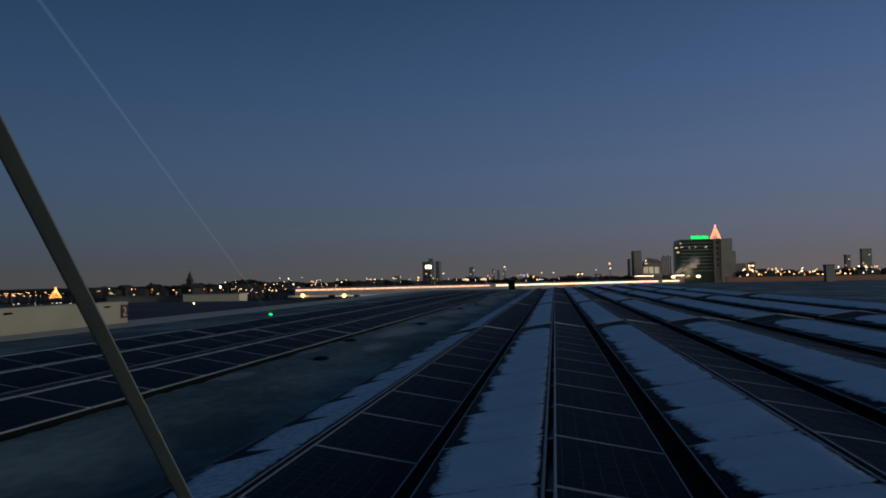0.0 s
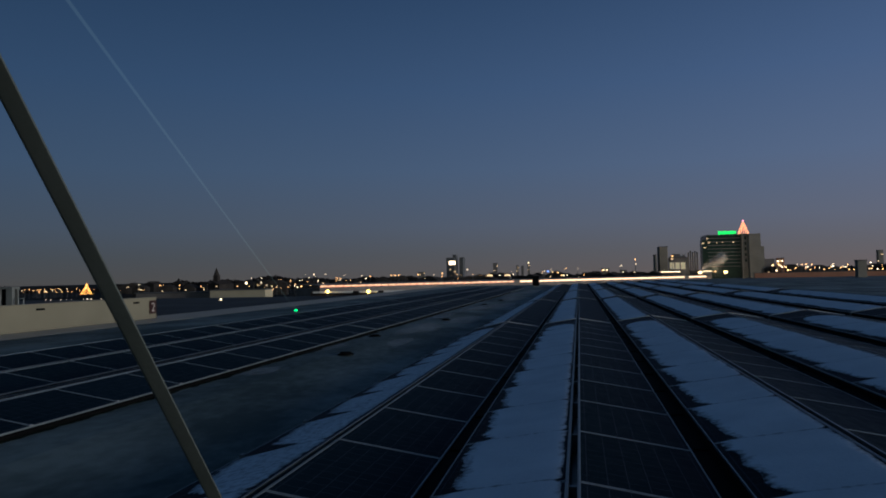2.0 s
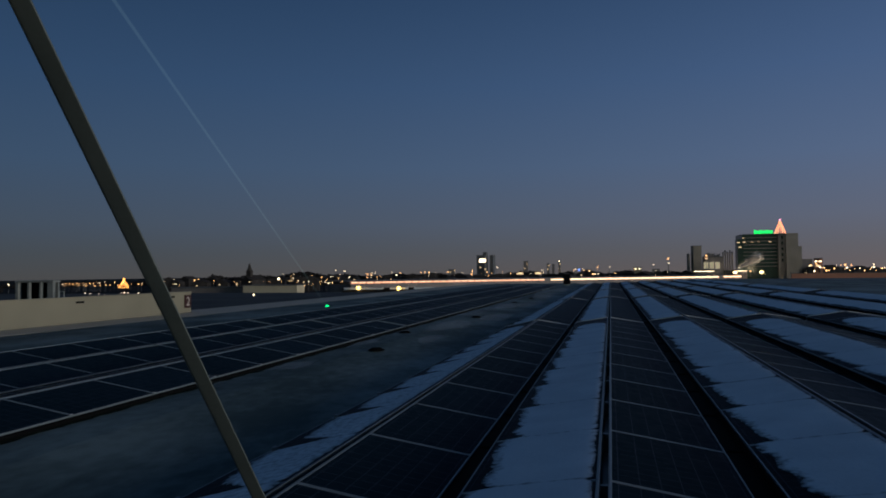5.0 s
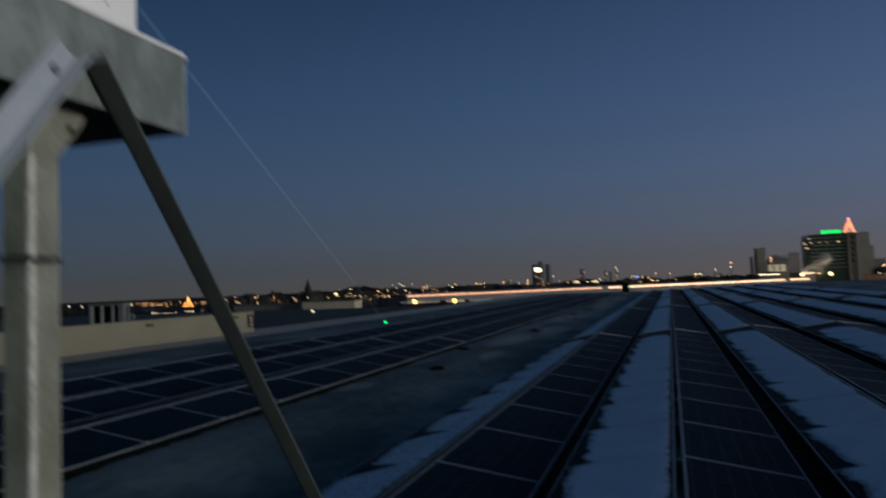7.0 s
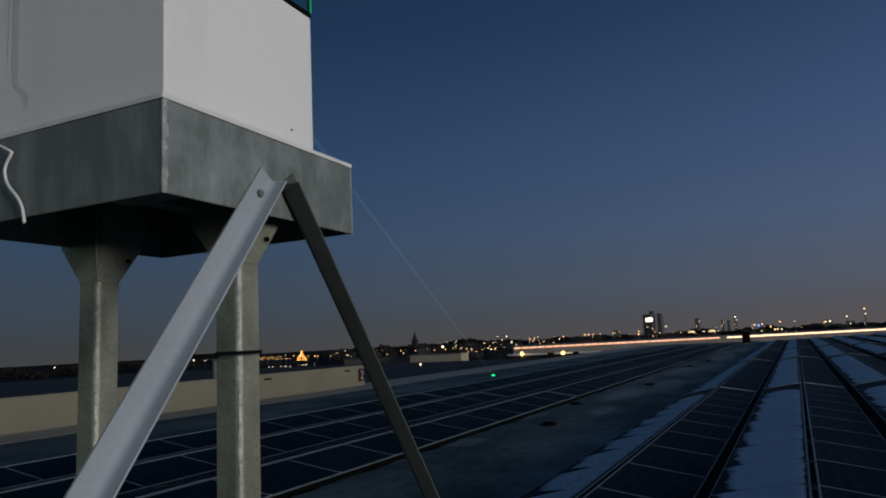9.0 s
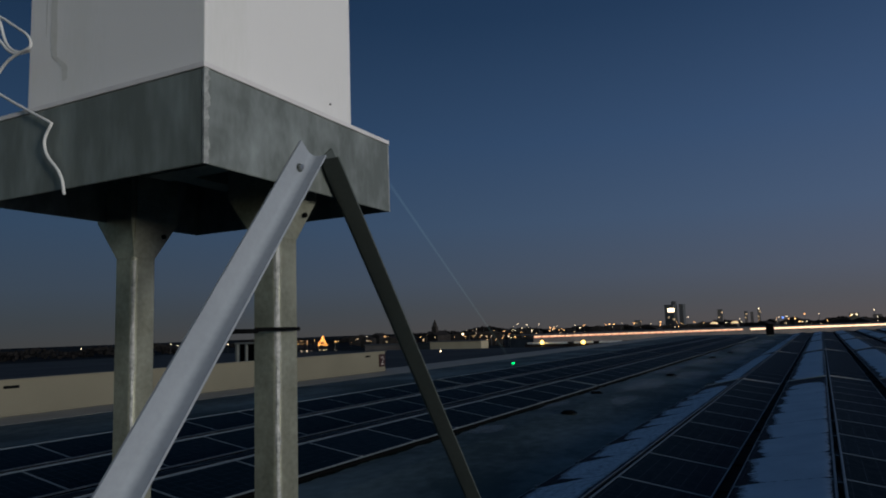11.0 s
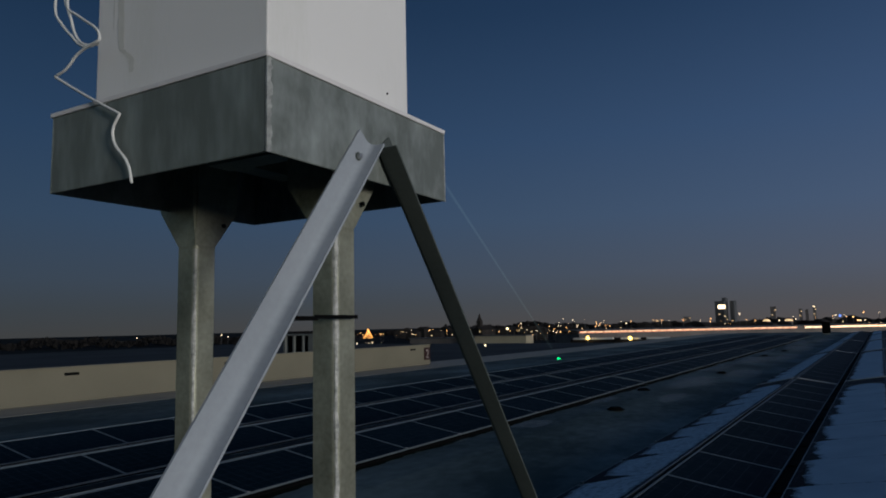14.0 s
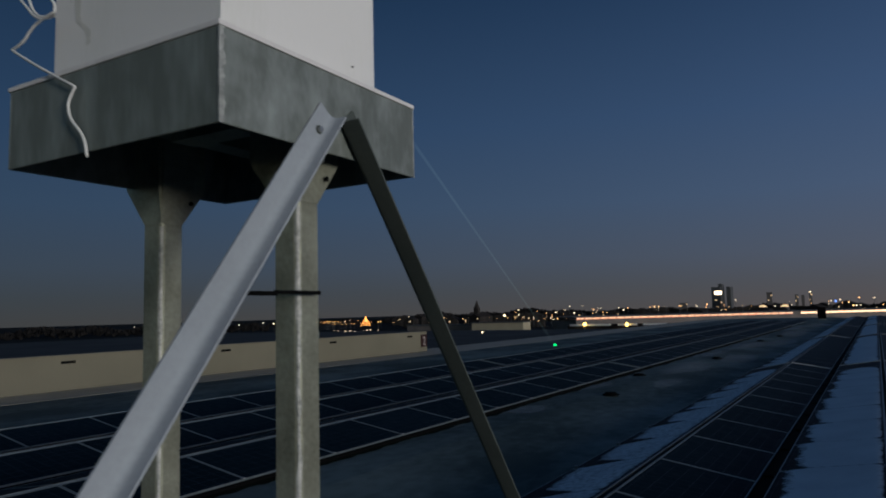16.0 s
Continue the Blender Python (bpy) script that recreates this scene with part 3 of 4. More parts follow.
def post(u, v, face):
    """An angle post whose corner looks along -u -v, with a flared gusset at its head."""
    leg = 0.036
    m = pose(u, v, FLOOR, 0, 0, face)
    p = part("post", angle_bar(leg, 0.004, -FLOOR + 0.03), GALV_DARK, stand)
    p.matrix_local = m
    g = bmesh.new()
    for rot in (0, 1):
        outline = [(0.0, -0.055), (leg, -0.055), (leg + 0.042, 0.0), (leg + 0.042, 0.075), (-0.006, 0.075), (-0.006, 0.0)]
        gm = prism(outline, -0.0007, -0.0001, "y")
        if rot:
            bmesh.ops.transform(gm, matrix=Matrix(((0, 1, 0, 0), (1, 0, 0, 0), (0, 0, 1, 0), (0, 0, 0, 1))), verts=gm.verts)
        tmp = bpy.data.meshes.new("tmp")
        gm.to_mesh(tmp)
        gm.free()
        g.from_mesh(tmp)
        bpy.data.meshes.remove(tmp)
    wr_ = random.Random(int(1000 * v))
    wb = bmesh.new()
    last_ = None
    for k in range(90):
        z_ = 0.2 + (-FLOOR - 0.26) * k / 89
        d_ = 0.0088 + 0.0008 * wr_.random()
        turn_ = [0.42 + 0.16 * wr_.uniform(-1, 1), 0.68, 0.92, 1.18 + 0.16 * wr_.uniform(-1, 1)]
        now_ = [wb.verts.new((0.008 - (d_ if i in (1, 2) else 0.0079) * math.cos(t), 0.008 - (d_ if i in (1, 2) else 0.0079) * math.sin(t), z_)) for i, t in enumerate(turn_)]
        if last_:
            for i in range(3):
                wb.faces.new((last_[i], last_[i + 1], now_[i + 1], now_[i]))
        last_ = now_
    part("weld_seam", wb, SEAM, stand, "rough pale weld seam").matrix_local = m
    gp = part("gusset", g, GALV_DARK, stand)
    gp.matrix_local = pose(u, v, 0, 0, 0, face)
    hole = part("bolt", cyl(0.0032, 0, 0.003, 10), BLACK, gp, "dark bolt head")
    hole.matrix_local = pose(leg + 0.012, -0.004, -0.022, 90, 0, 0)
    b = part("foot_plate", box((-0.05, -0.05, 0), (0.09, 0.09, 0.008)), GALV_DARK, stand)
    b.matrix_local = m
    return p


post(0.155, 0.038, 0)
post(0.180, 0.319, 0)

# rough pale seam on the two visible corners of the tray
for u_, v_ in ((0.0, 0.0), (PU, 0.0)):
    bm = bmesh.new()
    wr = random.Random(21)
    rows_ = []
    for k in range(30):
        z_ = PH * k / 29
        w_ = (0.0065 if u_ == 0 else 0.002) * (0.6 + 0.7 * wr.random())
        sg = 1 if u_ == 0 else -1
        rows_.append([bm.verts.new((u_ + sg * w_, -0.0006, z_)), bm.verts.new((u_ - sg * 0.0008, -0.0008, z_)), bm.verts.new((u_ - sg * 0.0006, min(w_ * 0.6, 0.0018), z_))])
    for a_, b_ in zip(rows_, rows_[1:]):
        bm.faces.new((a_[0], a_[1], b_[1], b_[0]))
        bm.faces.new((a_[1], a_[2], b_[2], b_[1]))
    part("weld_seam", bm, TRAYSEAM, stand, "rough pale weld seam")

# dark bracing inside the tray
part("cross_rail", box((0.03, 0.09, 0.06), (PU - 0.03, 0.13, 0.09)), GALV_DARK, stand)
part("cross_rail", box((0.03, 0.25, 0.06), (PU - 0.03, 0.29, 0.09)), GALV_DARK, stand)
part("cross_rail", box((0.14, 0.131, 0.045), (0.18, 0.249, 0.075)), GALV_DARK, stand)

lid = to_stand("base_sheet", "thin white sheet between steel tray and box", "sheet")
part("sheet", box((-0.002, -0.002, PH), (PU + 0.002, PV + 0.002, PH + 0.006), 0.001), LID, lid)

# two stays from the tray's side down to the roof
SLOPE = math.atan2(1.325, 1.0)


def stay(u, z, sign_, out, lean, label, mat, leg=0.0365, r=0.009, start=0.0):
    """An angle bar in the plane of the tray's side, one leg lying on it and the lower leg standing out."""
    length = (z - FLOOR) / math.sin(SLOPE)
    bar = to_stand("stay_bar", label, "stay bar", "stays of the stand")
    th = 0.0025
    bm = bmesh.new()
    prof = [(0.0, leg)]
    prof += [(0.0, r)] + [(r - r * math.cos(a), r - r * math.sin(a)) for a in (0.2, 0.4, 0.6, 0.8, 1.0, 1.2, 1.4)] + [(r, 0.0)]
    prof += [(out, 0.0), (out, th), (r, th)] + [(r - (r - th) * math.sin(a), r - (r - th) * math.cos(a)) for a in (0.4, 0.8, 1.2)] + [(th, r), (th, leg)]
    vs = [[bm.verts.new((a, b, h)) for a, b in prof] for h in (start, length)]
    bm.faces.new(vs[0])
    bm.faces.new(vs[1][::-1])
    for i in range(len(prof)):
        j = (i + 1) % len(prof)
        bm.faces.new((vs[0][i], vs[0][j], vs[1][j], vs[1][i]))
    ax_z = Vector((sign_ * math.cos(SLOPE), -lean, -math.sin(SLOPE)))
    ax_b = Vector((sign_ * math.sin(SLOPE), 0, math.cos(SLOPE)))  # up across the bar, in the plane
    ax_a = Vector((0, -1, 0))
    m = Matrix.Identity(4)
    for i, ax in enumerate((ax_a, ax_b, ax_z)):
        for k in range(3):
            m[k][i] = ax[k]
    m.translation = Vector((u, -0.001, z))
    p = part("bar", bm, mat, bar, smooth=True)
    p.matrix_local = m
    f = part("foot", box((-0.04, -0.05, 0), (0.04, 0.03, 0.006)), STRUT, bar)
    f.matrix_local = pose(u + sign_ * length * math.cos(SLOPE), -0.001 - lean * length, FLOOR)
    return bar, m


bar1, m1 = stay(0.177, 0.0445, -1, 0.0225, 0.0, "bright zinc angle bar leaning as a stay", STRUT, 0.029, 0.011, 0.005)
# same steel as the first stay, with shade painted into its colour
bar2, m2 = stay(0.184, 0.040, 1, 0.032, 0.016, "zinc angle bar leaning away as a stay, shade in its colour", DARK_ZINC)


def hex_bolt(parent, m):
    b = part("bolt", cyl(0.0034, 0.001, 0.0048, 6), BOLT, parent, "zinc hexagon bolt")
    b.matrix_local = m
    part("washer", cyl(0.0052, 0.0, 0.001, 18), DARK_ZINC, b)


hex_bolt(bar1, pose(0.146, -0.0042, 0.0235, 90, 0, 0))

# the laser housing
unit = to_stand("laser_unit", "white square laser housing with a glass head", "laser unit")
B0, B1, C0, C1, BT = 0.022, 0.296, 0.022, 0.324, 0.318
part("housing", box((B0, C0, PH + 0.006), (B1, C1, BT), 0.0018), WHITE, unit)
part("gasket", box((B0 - 0.001, C0 - 0.001, BT), (B1 + 0.001, C1 + 0.001, BT + 0.008), 0.002), BLACK, unit, "black rubber gasket")
g_ = 0.005
for lo, hi in (
    ((B0, C0, BT + 0.008), (B1, C0 + g_, BT + 0.21)),
    ((B0, C1 - g_, BT + 0.008), (B1, C1, BT + 0.21)),
    ((B0, C0 + g_, BT + 0.008), (B0 + g_, C1 - g_, BT + 0.21)),
    ((B1 - g_, C0 + g_, BT + 0.008), (B1, C1 - g_, BT + 0.21)),
):
    part("glass_pane", box(lo, hi), GLASS, unit, "green-tinted glass pane")
part("glass_edge", box((B1 - 0.0003, C0 - 0.0010, BT + 0.008), (B1 + 0.0010, C0 + 0.0003, BT + 0.21)), L_EDGE, unit, "pane edge glowing green")
part("roof_plate", box((B0 - 0.01, C0 - 0.01, BT + 0.21), (B1 + 0.01, C1 + 0.01, BT + 0.225), 0.003), WHITE, unit)
part("laser_head", cyl(0.035, BT + 0.008, BT + 0.11, 20, m=Matrix.Translation((0.2, 0.2, 0))), BLACK, unit, "dark turning laser head")

# dried run-off on the side away from the afterglow: a broad mark with a kink, and two thin ones
dr = random.Random(9)
for track in (
    ((0.277, BT - 0.002, 0.0060), (0.276, 0.24, 0.0062), (0.275, 0.19, 0.0056), (0.273, 0.176, 0.0048), (0.262, 0.168, 0.0042), (0.253, 0.160, 0.0052), (0.252, 0.139, 0.0040)),
    ((0.290, BT - 0.002, 0.0012), (0.2905, 0.23, 0.0009), (0.290, 0.20, 0.0005)),
    ((0.120, BT - 0.002, 0.0012), (0.1205, 0.28, 0.0006)),
):
    bm = bmesh.new()
    rows_ = []
    for (v0_, z0_, w0_), (v1_, z1_, w1_) in zip(track, track[1:]):
        for k in range(6):
            q_ = k / 6
            jit = 0.0006 * dr.uniform(-1, 1)
            v_, z_, w_ = v0_ + (v1_ - v0_) * q_ + jit, z0_ + (z1_ - z0_) * q_, (w0_ + (w1_ - w0_) * q_) * dr.uniform(0.85, 1.15)
            rows_.append([bm.verts.new((B0 - 0.0004, v_ + s_ * w_, z_)) for s_ in (-1, 1)])
    for a_, b_ in zip(rows_, rows_[1:]):
        bm.faces.new((a_[0], a_[1], b_[1], b_[0]))
    part("drip_mark", bm, DIRT, unit, "dried run-off mark")

screw = cyl(0.0014, 0, 0.0015, 10)
sc = part("screw", screw, BLACK, unit, "small dark screw head")
sc.matrix_local = pose(0.245, C0, 0.134, 90, 0, 0)

# cable tie round the post
tie = to_stand("cable_tie", "black cable tie pulled round the steel post", "cable tie")
part("strap", box((0.104, 0.024, -0.1685), (0.180, 0.028, -0.1640)), BLACK, tie)
part("tail", box((0.062, 0.022, -0.1705), (0.104, 0.026, -0.1655)), BLACK, tie)


def tube(points, r, res=6, kinks=()):
    cu = bpy.data.curves.new("tube", "CURVE")
    cu.dimensions, cu.bevel_depth, cu.bevel_resolution, cu.resolution_u = "3D", r, 3, res
    sp = cu.splines.new("BEZIER")
    sp.bezier_points.add(len(points) - 1)
    for b, p in zip(sp.bezier_points, points):
        b.co = p
        b.handle_left_type = b.handle_right_type = "VECTOR" if p in kinks else "AUTO"
    tmp = new("tube", cu)
    me = bpy.data.meshes.new_from_object(tmp.evaluated_get(bpy.context.evaluated_depsgraph_get()))
    bpy.data.objects.remove(tmp)
    return me


cable = to_stand("power_cable", "loose white power cable looped beside the housing", "cable")
for pts in (
    [(-0.006, 0.206, -0.008), (-0.006, 0.212, 0.012), (-0.007, 0.243, 0.056), (-0.007, 0.231, 0.078), (-0.006, 0.29, 0.108), (-0.006, 0.352, 0.142), (-0.006, 0.369, 0.152), (-0.006, 0.345, 0.157), (-0.006, 0.32, 0.172), (-0.006, 0.277, 0.180), (-0.005, 0.279, 0.188), (-0.004, 0.289, 0.199), (-0.003, 0.31, 0.213), (-0.002, 0.33, 0.226), (0.0, 0.36, 0.248), (0.01, 0.372, 0.285), (0.03, 0.35, 0.33)],
    [(-0.002, 0.284, 0.180), (-0.005, 0.300, 0.177), (-0.005, 0.318, 0.183), (-0.004, 0.34, 0.201), (-0.002, 0.362, 0.220), (0.0, 0.385, 0.248), (0.01, 0.39, 0.29), (0.03, 0.37, 0.33)],
    [(0.0, 0.287, 0.179), (-0.004, 0.306, 0.181), (-0.004, 0.322, 0.190), (-0.003, 0.335, 0.205), (-0.002, 0.345, 0.225), (0.0, 0.358, 0.252), (0.01, 0.362, 0.29), (0.03, 0.35, 0.33)],
):
    me = tube(pts, 0.0018, kinks=((-0.007, 0.231, 0.078), (-0.006, 0.369, 0.152), (-0.006, 0.277, 0.180)))
    me.materials.append(CABLE)
    ob = new("cable_run", me)
    ob.parent = cable

# ---- laser beam and its spot on the roof ----
beam_from, beam_to = Vector((-0.72, 0.68, 2.60)), Vector((-15.5, 36.8, 0.02))
way = beam_to - beam_from
beam = solid("laser_beam", cyl(0.004, 0.25, way.length, 8, 0.022), BEAM, "faint green laser beam crossing the dusk air", "laser beam")
beam.matrix_world = Matrix.Translation(beam_from) @ way.to_track_quat("Z", "Y").to_matrix().to_4x4()
sb = bmesh.new()
bmesh.ops.create_uvsphere(sb, u_segments=12, v_segments=6, radius=0.09, matrix=Matrix.Translation((0, 0, 0.04)) @ Matrix.Diagonal((1, 1.7, 0.55, 1)))
spot = solid("laser_spot", sb, L_LASER, "small bright green laser spot on the panels", "laser spot")
spot.matrix_world = pose(-15.5, 36.8, 0.0)

# ---- the town ----
def lit_band():
    """The long low hall whose top band is lit."""
    a, b = Vector((-0.386 * 230, 230, 0)), Vector((0.171 * 350, 350, 0))
    d = b - a
    ln, ang = d.length, math.degrees(math.atan2(d.y, d.x))
    hall = thing("long_hall", pose(a.x, a.y, -10, 0, 0, ang), "long low hall with a band of warm lights under its roof", "hall", kind="")
    part("wall", box((0, 0.3, 0), (ln, 30, 7.9)), TOWN, hall)
    part("roof", box((-1, -0.6, 9.25), (ln + 1, 31, 9.5)), DARKROOF, hall)
    n = 66
    for k in range(n):
        x0, x1 = ln * k / n, ln * (k + 1) / n
        if k in (28, 61):
            continue
        part("lit_panel", box((x0 + 0.12, 0, 8.42), (x1 - 0.12, 0.2, 9.05)), L_BAND if k < 29 else L_BANDLAMP, hall, "warm lit panel")
        for x_ in (0.28, 0.72):
            xm = x0 + (x1 - x0) * x_
            part("band_lamp", box((xm - 0.42, -0.16, 8.80), (xm + 0.42, -0.02, 9.02)), L_BANDLAMP, hall, "small white lamp")
    part("band_backing", box((0, 0.25, 7.9), (ln, 0.29, 9.25)), TOWN, hall)


lit_band()


def block(name, r0, r1, top, dist, depth, mat, label, windows=()):
    """A distant building: r0, r1 and top are its bearings and height over its distance; windows: rows of (bearing, height, w, h, material)."""
    x0 = r0 * (dist + depth if r0 > 0 else dist)
    x1 = r1 * (dist + depth if r1 < 0 else dist)
    z1 = 1.84 + top * dist
    b = thing(name, pose((x0 + x1) / 2, dist, -10), label, "building", "town buildings")
    hw, h = (x1 - x0) / 2, z1 + 10
    part("wall", box((-hw, 0, 0), (hw, depth, h)), mat, b)
    part("roof", box((-hw - 0.2, -0.2, h), (hw + 0.2, depth + 0.2, h + 0.4)), DARKROOF, b)
    for r, el, w, hh, m in windows:
        wx, wz = r * dist - (x0 + x1) / 2, 1.84 + el * dist + 10
        part("window", box((wx - w / 2, -0.12, wz - hh / 2), (wx + w / 2, -0.02, wz + hh / 2)), m, b)
    return b


# ---- plain unseen wall, added to close the roof behind and block low sky light ----
stair = thing("unseen_wall", pose(-9, -7.5, -0.28), "plain unseen wall added behind to block low sky light", "wall", kind="structure")
part("wall", box((0, 0, 0), (14, 3.5, 1.6)), TOWN, stair)
part("roof", box((-0.15, -0.15, 1.6), (14.15, 3.65, 1.7)), DARKROOF, stair)

# ---- neighbouring roofs beyond the parapet ----
solid("neighbour_roof", box((-102, -110, -10), (-21.8, 88, -0.62)), LOWROOF, "wide dark flat roof of the neighbouring hall", "roof", kind="structure")

plant = thing("plant_room", pose(-37.0, 38.4, -0.62), "pale roof-top plant room with dark open bays", "plant room")
part("back_wall", box((-1.4, 0.45, 0), (1.57, 0.55, 2.2)), PLANTGREY, plant)
part("roof", box((-1.45, -0.05, 2.12), (1.62, 0.6, 2.25), 0.02), PLANTGREY, plant)
for x0, x1 in ((-1.4, -1.2), (-0.45, -0.32), (0.5, 0.62), (1.12, 1.57)):
    part("pillar", box((x0, 0, 0), (x1, 0.2, 2.12)), PLANTGREY, plant)
# a black sheet is added for the shade inside the open bays
part("dark_bay", box((-1.2, 0.3, 0), (1.12, 0.4, 2.12)), BLACK, plant)
part("sill", box((-1.4, -0.05, 0.0), (1.57, 0.25, 0.55)), PLANTGREY, plant)

rail_ = thing("guard_rail", pose(-34.95, 38.4, -0.62), "thin pale guard rail beside the plant room", "guard rail")
for x in (0.0, 0.38):
    part("post", cyl(0.025, 0, 1.55, 8, m=Matrix.Translation((x, 0, 0))), GALV, rail_)
for z in (1.0, 1.5):
    part("bar", cyl(0.02, -0.02, 0.40, 8, m=Matrix.Translation((0, 0, z)) @ pose(0, 0, 0, 0, 90, 0)), GALV, rail_)

low_hall = thing("low_hall", pose(-62.4, 110, -10), "cream low hall with a flat roof, lamplight in its colour", "hall", "town buildings")
part("wall", box((0, 0, 0), (10.2, 3, 10.0)), LAMPLIT_HALL, low_hall)
part("roof", box((-0.2, -0.2, 10.0), (10.4, 3.2, 10.15)), DARKROOF, low_hall)
grey_hall = thing("low_hall", pose(-78, 112, -10), "grey low hall beside the cream one", "hall", "town buildings")
part("wall", box((0, 0, 0), (15.3, 3, 9.6)), TOWN, grey_hall)
part("roof", box((-0.2, -0.2, 9.6), (15.4, 3.2, 9.8)), DARKROOF, grey_hall)

white_wall = thing("loading_wall", pose(-48.4, 122, -10), "white low wall lit by two yellow floodlights", "wall")
for x0, x1 in ((0, 7.6), (9.0, 12.4), (13.6, 17.5)):
    part("panel", box((x0, 0, 8.95), (x1, 0.4, 9.28)), WHITE, white_wall)
part("base", box((-0.5, 0.45, 0), (18.2, 3, 9.2)), HOUSE, white_wall)
part("base_front", box((-0.5, 0.05, 0), (18.2, 0.35, 8.93)), HOUSE, white_wall)

# parapet on the far edge of the roof
far_wall = thing("far_parapet", pose(26, 111.4, 0.47), "brown brick parapet on the roof's far edge, orange lamplight in its colour", "wall", kind="structure")
part("brick_part", box((0, 0, 0), (27, 0.4, 0.72)), LAMPLIT_BRICK, far_wall)
part("pale_part", box((27.02, 0, 0), (49, 0.4, 0.86)), CREAM, far_wall)
part("coping", box((-0.1, -0.06, 0.72), (27, 0.46, 0.78)), DARKROOF, far_wall)
chim = thing("roof_chimney", pose(36.4, 100, 0.465), "square concrete chimney on the far roof", "chimney")
part("shaft", box((-0.55, -0.5, 0), (0.55, 0.5, 2.15), 0.03), CONCRETE, chim)
part("cap", box((-0.62, -0.57, 2.15), (0.62, 0.57, 2.3), 0.02), TOWN, chim)


# ---- lamps of the town ----
def ball(r, m, seg=8):
    bm = bmesh.new()
    bmesh.ops.create_uvsphere(bm, u_segments=seg, v_segments=max(4, seg // 2), radius=r, matrix=m)
    return bm


def street_lamp(ratio, el, dist, mat, label, size):
    z = 1.84 + el * dist
    p = thing("street_lamp", pose(ratio * dist, dist, -10), label, "street lamp", "lamps of the town")
    part("pole", cyl(0.12, 0, z + 10 - size * 0.9, 6), DARKROOF, p)
    part("lantern", ball(size, Matrix.Translation((0, 0, z + 10))), mat, p)


ROW_LIGHTS = (
    (-0.9034, -0.0101), (-0.8958, -0.0103), (-0.8882, -0.0113), (-0.8796, -0.0105), (-0.8742, -0.0106), (-0.8666, -0.0098), (-0.8613, -0.0108), (-0.8548, -0.0109), (-0.8484, -0.0110), (-0.8399, -0.0093), (-0.8774, -0.0143), (-0.8623, -0.0145), (-0.8442, -0.0148), (-0.8335, -0.0150), (-0.8229, -0.0142), (-0.8145, -0.0143),
)
YARD_LIGHTS = (
    (-0.8634, -0.0275), (-0.8538, -0.0277), (-0.8357, -0.0279), (-0.8250, -0.0280), (-0.8145, -0.0282), (-0.7935, -0.0266), (-0.7861, -0.0267), (-0.7788, -0.0268), (-0.7602, -0.0271), (-0.6937, -0.0261),
)
WARM_A = (
    (-0.7601, -0.0124), (-0.7539, -0.0125), (-0.6554, -0.0069), (-0.6484, -0.0070), (-0.6414, -0.0072), (-0.6345, -0.0082), (-0.6207, -0.0075), (-0.5942, -0.0115), (-0.5845, -0.0099), (-0.5439, -0.0132), (-0.4627, -0.0163), (-0.4488, -0.0157), (-0.4377, -0.0133), (-0.4256, -0.0083), (-0.4165, -0.0128), (-0.4010, -0.0113), (-0.4339, -0.0038), (-0.4064, -0.0061), (-0.3584, -0.0010), (-0.3531, -0.0019), (-0.2746, 0.0016), (-0.2686, 0.0015), (-0.2625, 0.0013),
)
WARM_B = (
    (-0.2333, 0.0016), (-0.1977, -0.0016), (-0.1968, 0.0025), (-0.0290, 0.0006), (-0.0243, -0.0035), (-0.0178, 0.0060), (0.0069, -0.0033), (0.0772, 0.0164), (0.1267, 0.0198), (0.1824, -0.0023), (0.2625, 0.0118), (0.2721, 0.0063), (0.2963, 0.0043), (0.3024, 0.0026), (0.3188, 0.0023), (0.3257, 0.0036), (0.3325, 0.0020), (0.3393, 0.0048), (0.3694, 0.0011), (0.3762, 0.0024), (0.3493, 0.0016), (0.2775, 0.0025),
)
WHITE_A = (
    (-0.6936, -0.0054), (-0.4561, -0.0104), (-0.4275, -0.0117), (-0.4230, -0.0135), (-0.4108, 0.0061), (-0.3962, 0.0049), (-0.3763, 0.0053), (-0.4822, -0.0056), (-0.4192, -0.0033), (-0.3891, -0.0047), (-0.3131, -0.0019), (-0.1599, 0.0075), (-0.0707, 0.0152), (-0.0479, 0.0034), (-0.0384, 0.0040), (-0.0212, -0.0035), (-0.0014, 0.0056), (0.0608, -0.0005), (0.0580, 0.0082), (0.0778, 0.0101),
)
BRIGHT = ((0.2666, 0.0080), (0.3135, 0.0054), (0.3299, 0.0065))
lamp_rng = random.Random(3)
for group, dist, mat, label, size in (
    (ROW_LIGHTS, 480, L_WARM, "orange sodium street lamp in a long row", 0.52),
    (YARD_LIGHTS, 300, L_WHITE, "small white yard lamp", 0.36),
    (WARM_A, 460, L_WARM, "orange street lamp among dark trees", 0.62),
    (WARM_B, 440, L_WARM, "orange street lamp between houses", 0.55),
    (WHITE_A, 450, L_WHITE, "white street lamp on a dark pole", 0.55),
    (BRIGHT, 430, L_WHITE, "bright white street lamp", 0.85),
):
    for ratio, el in group:
        street_lamp(ratio, el - (0.005 if ratio > 0.25 else 0), dist, mat, label, 0.72 * size * lamp_rng.uniform(0.5, 1.0))
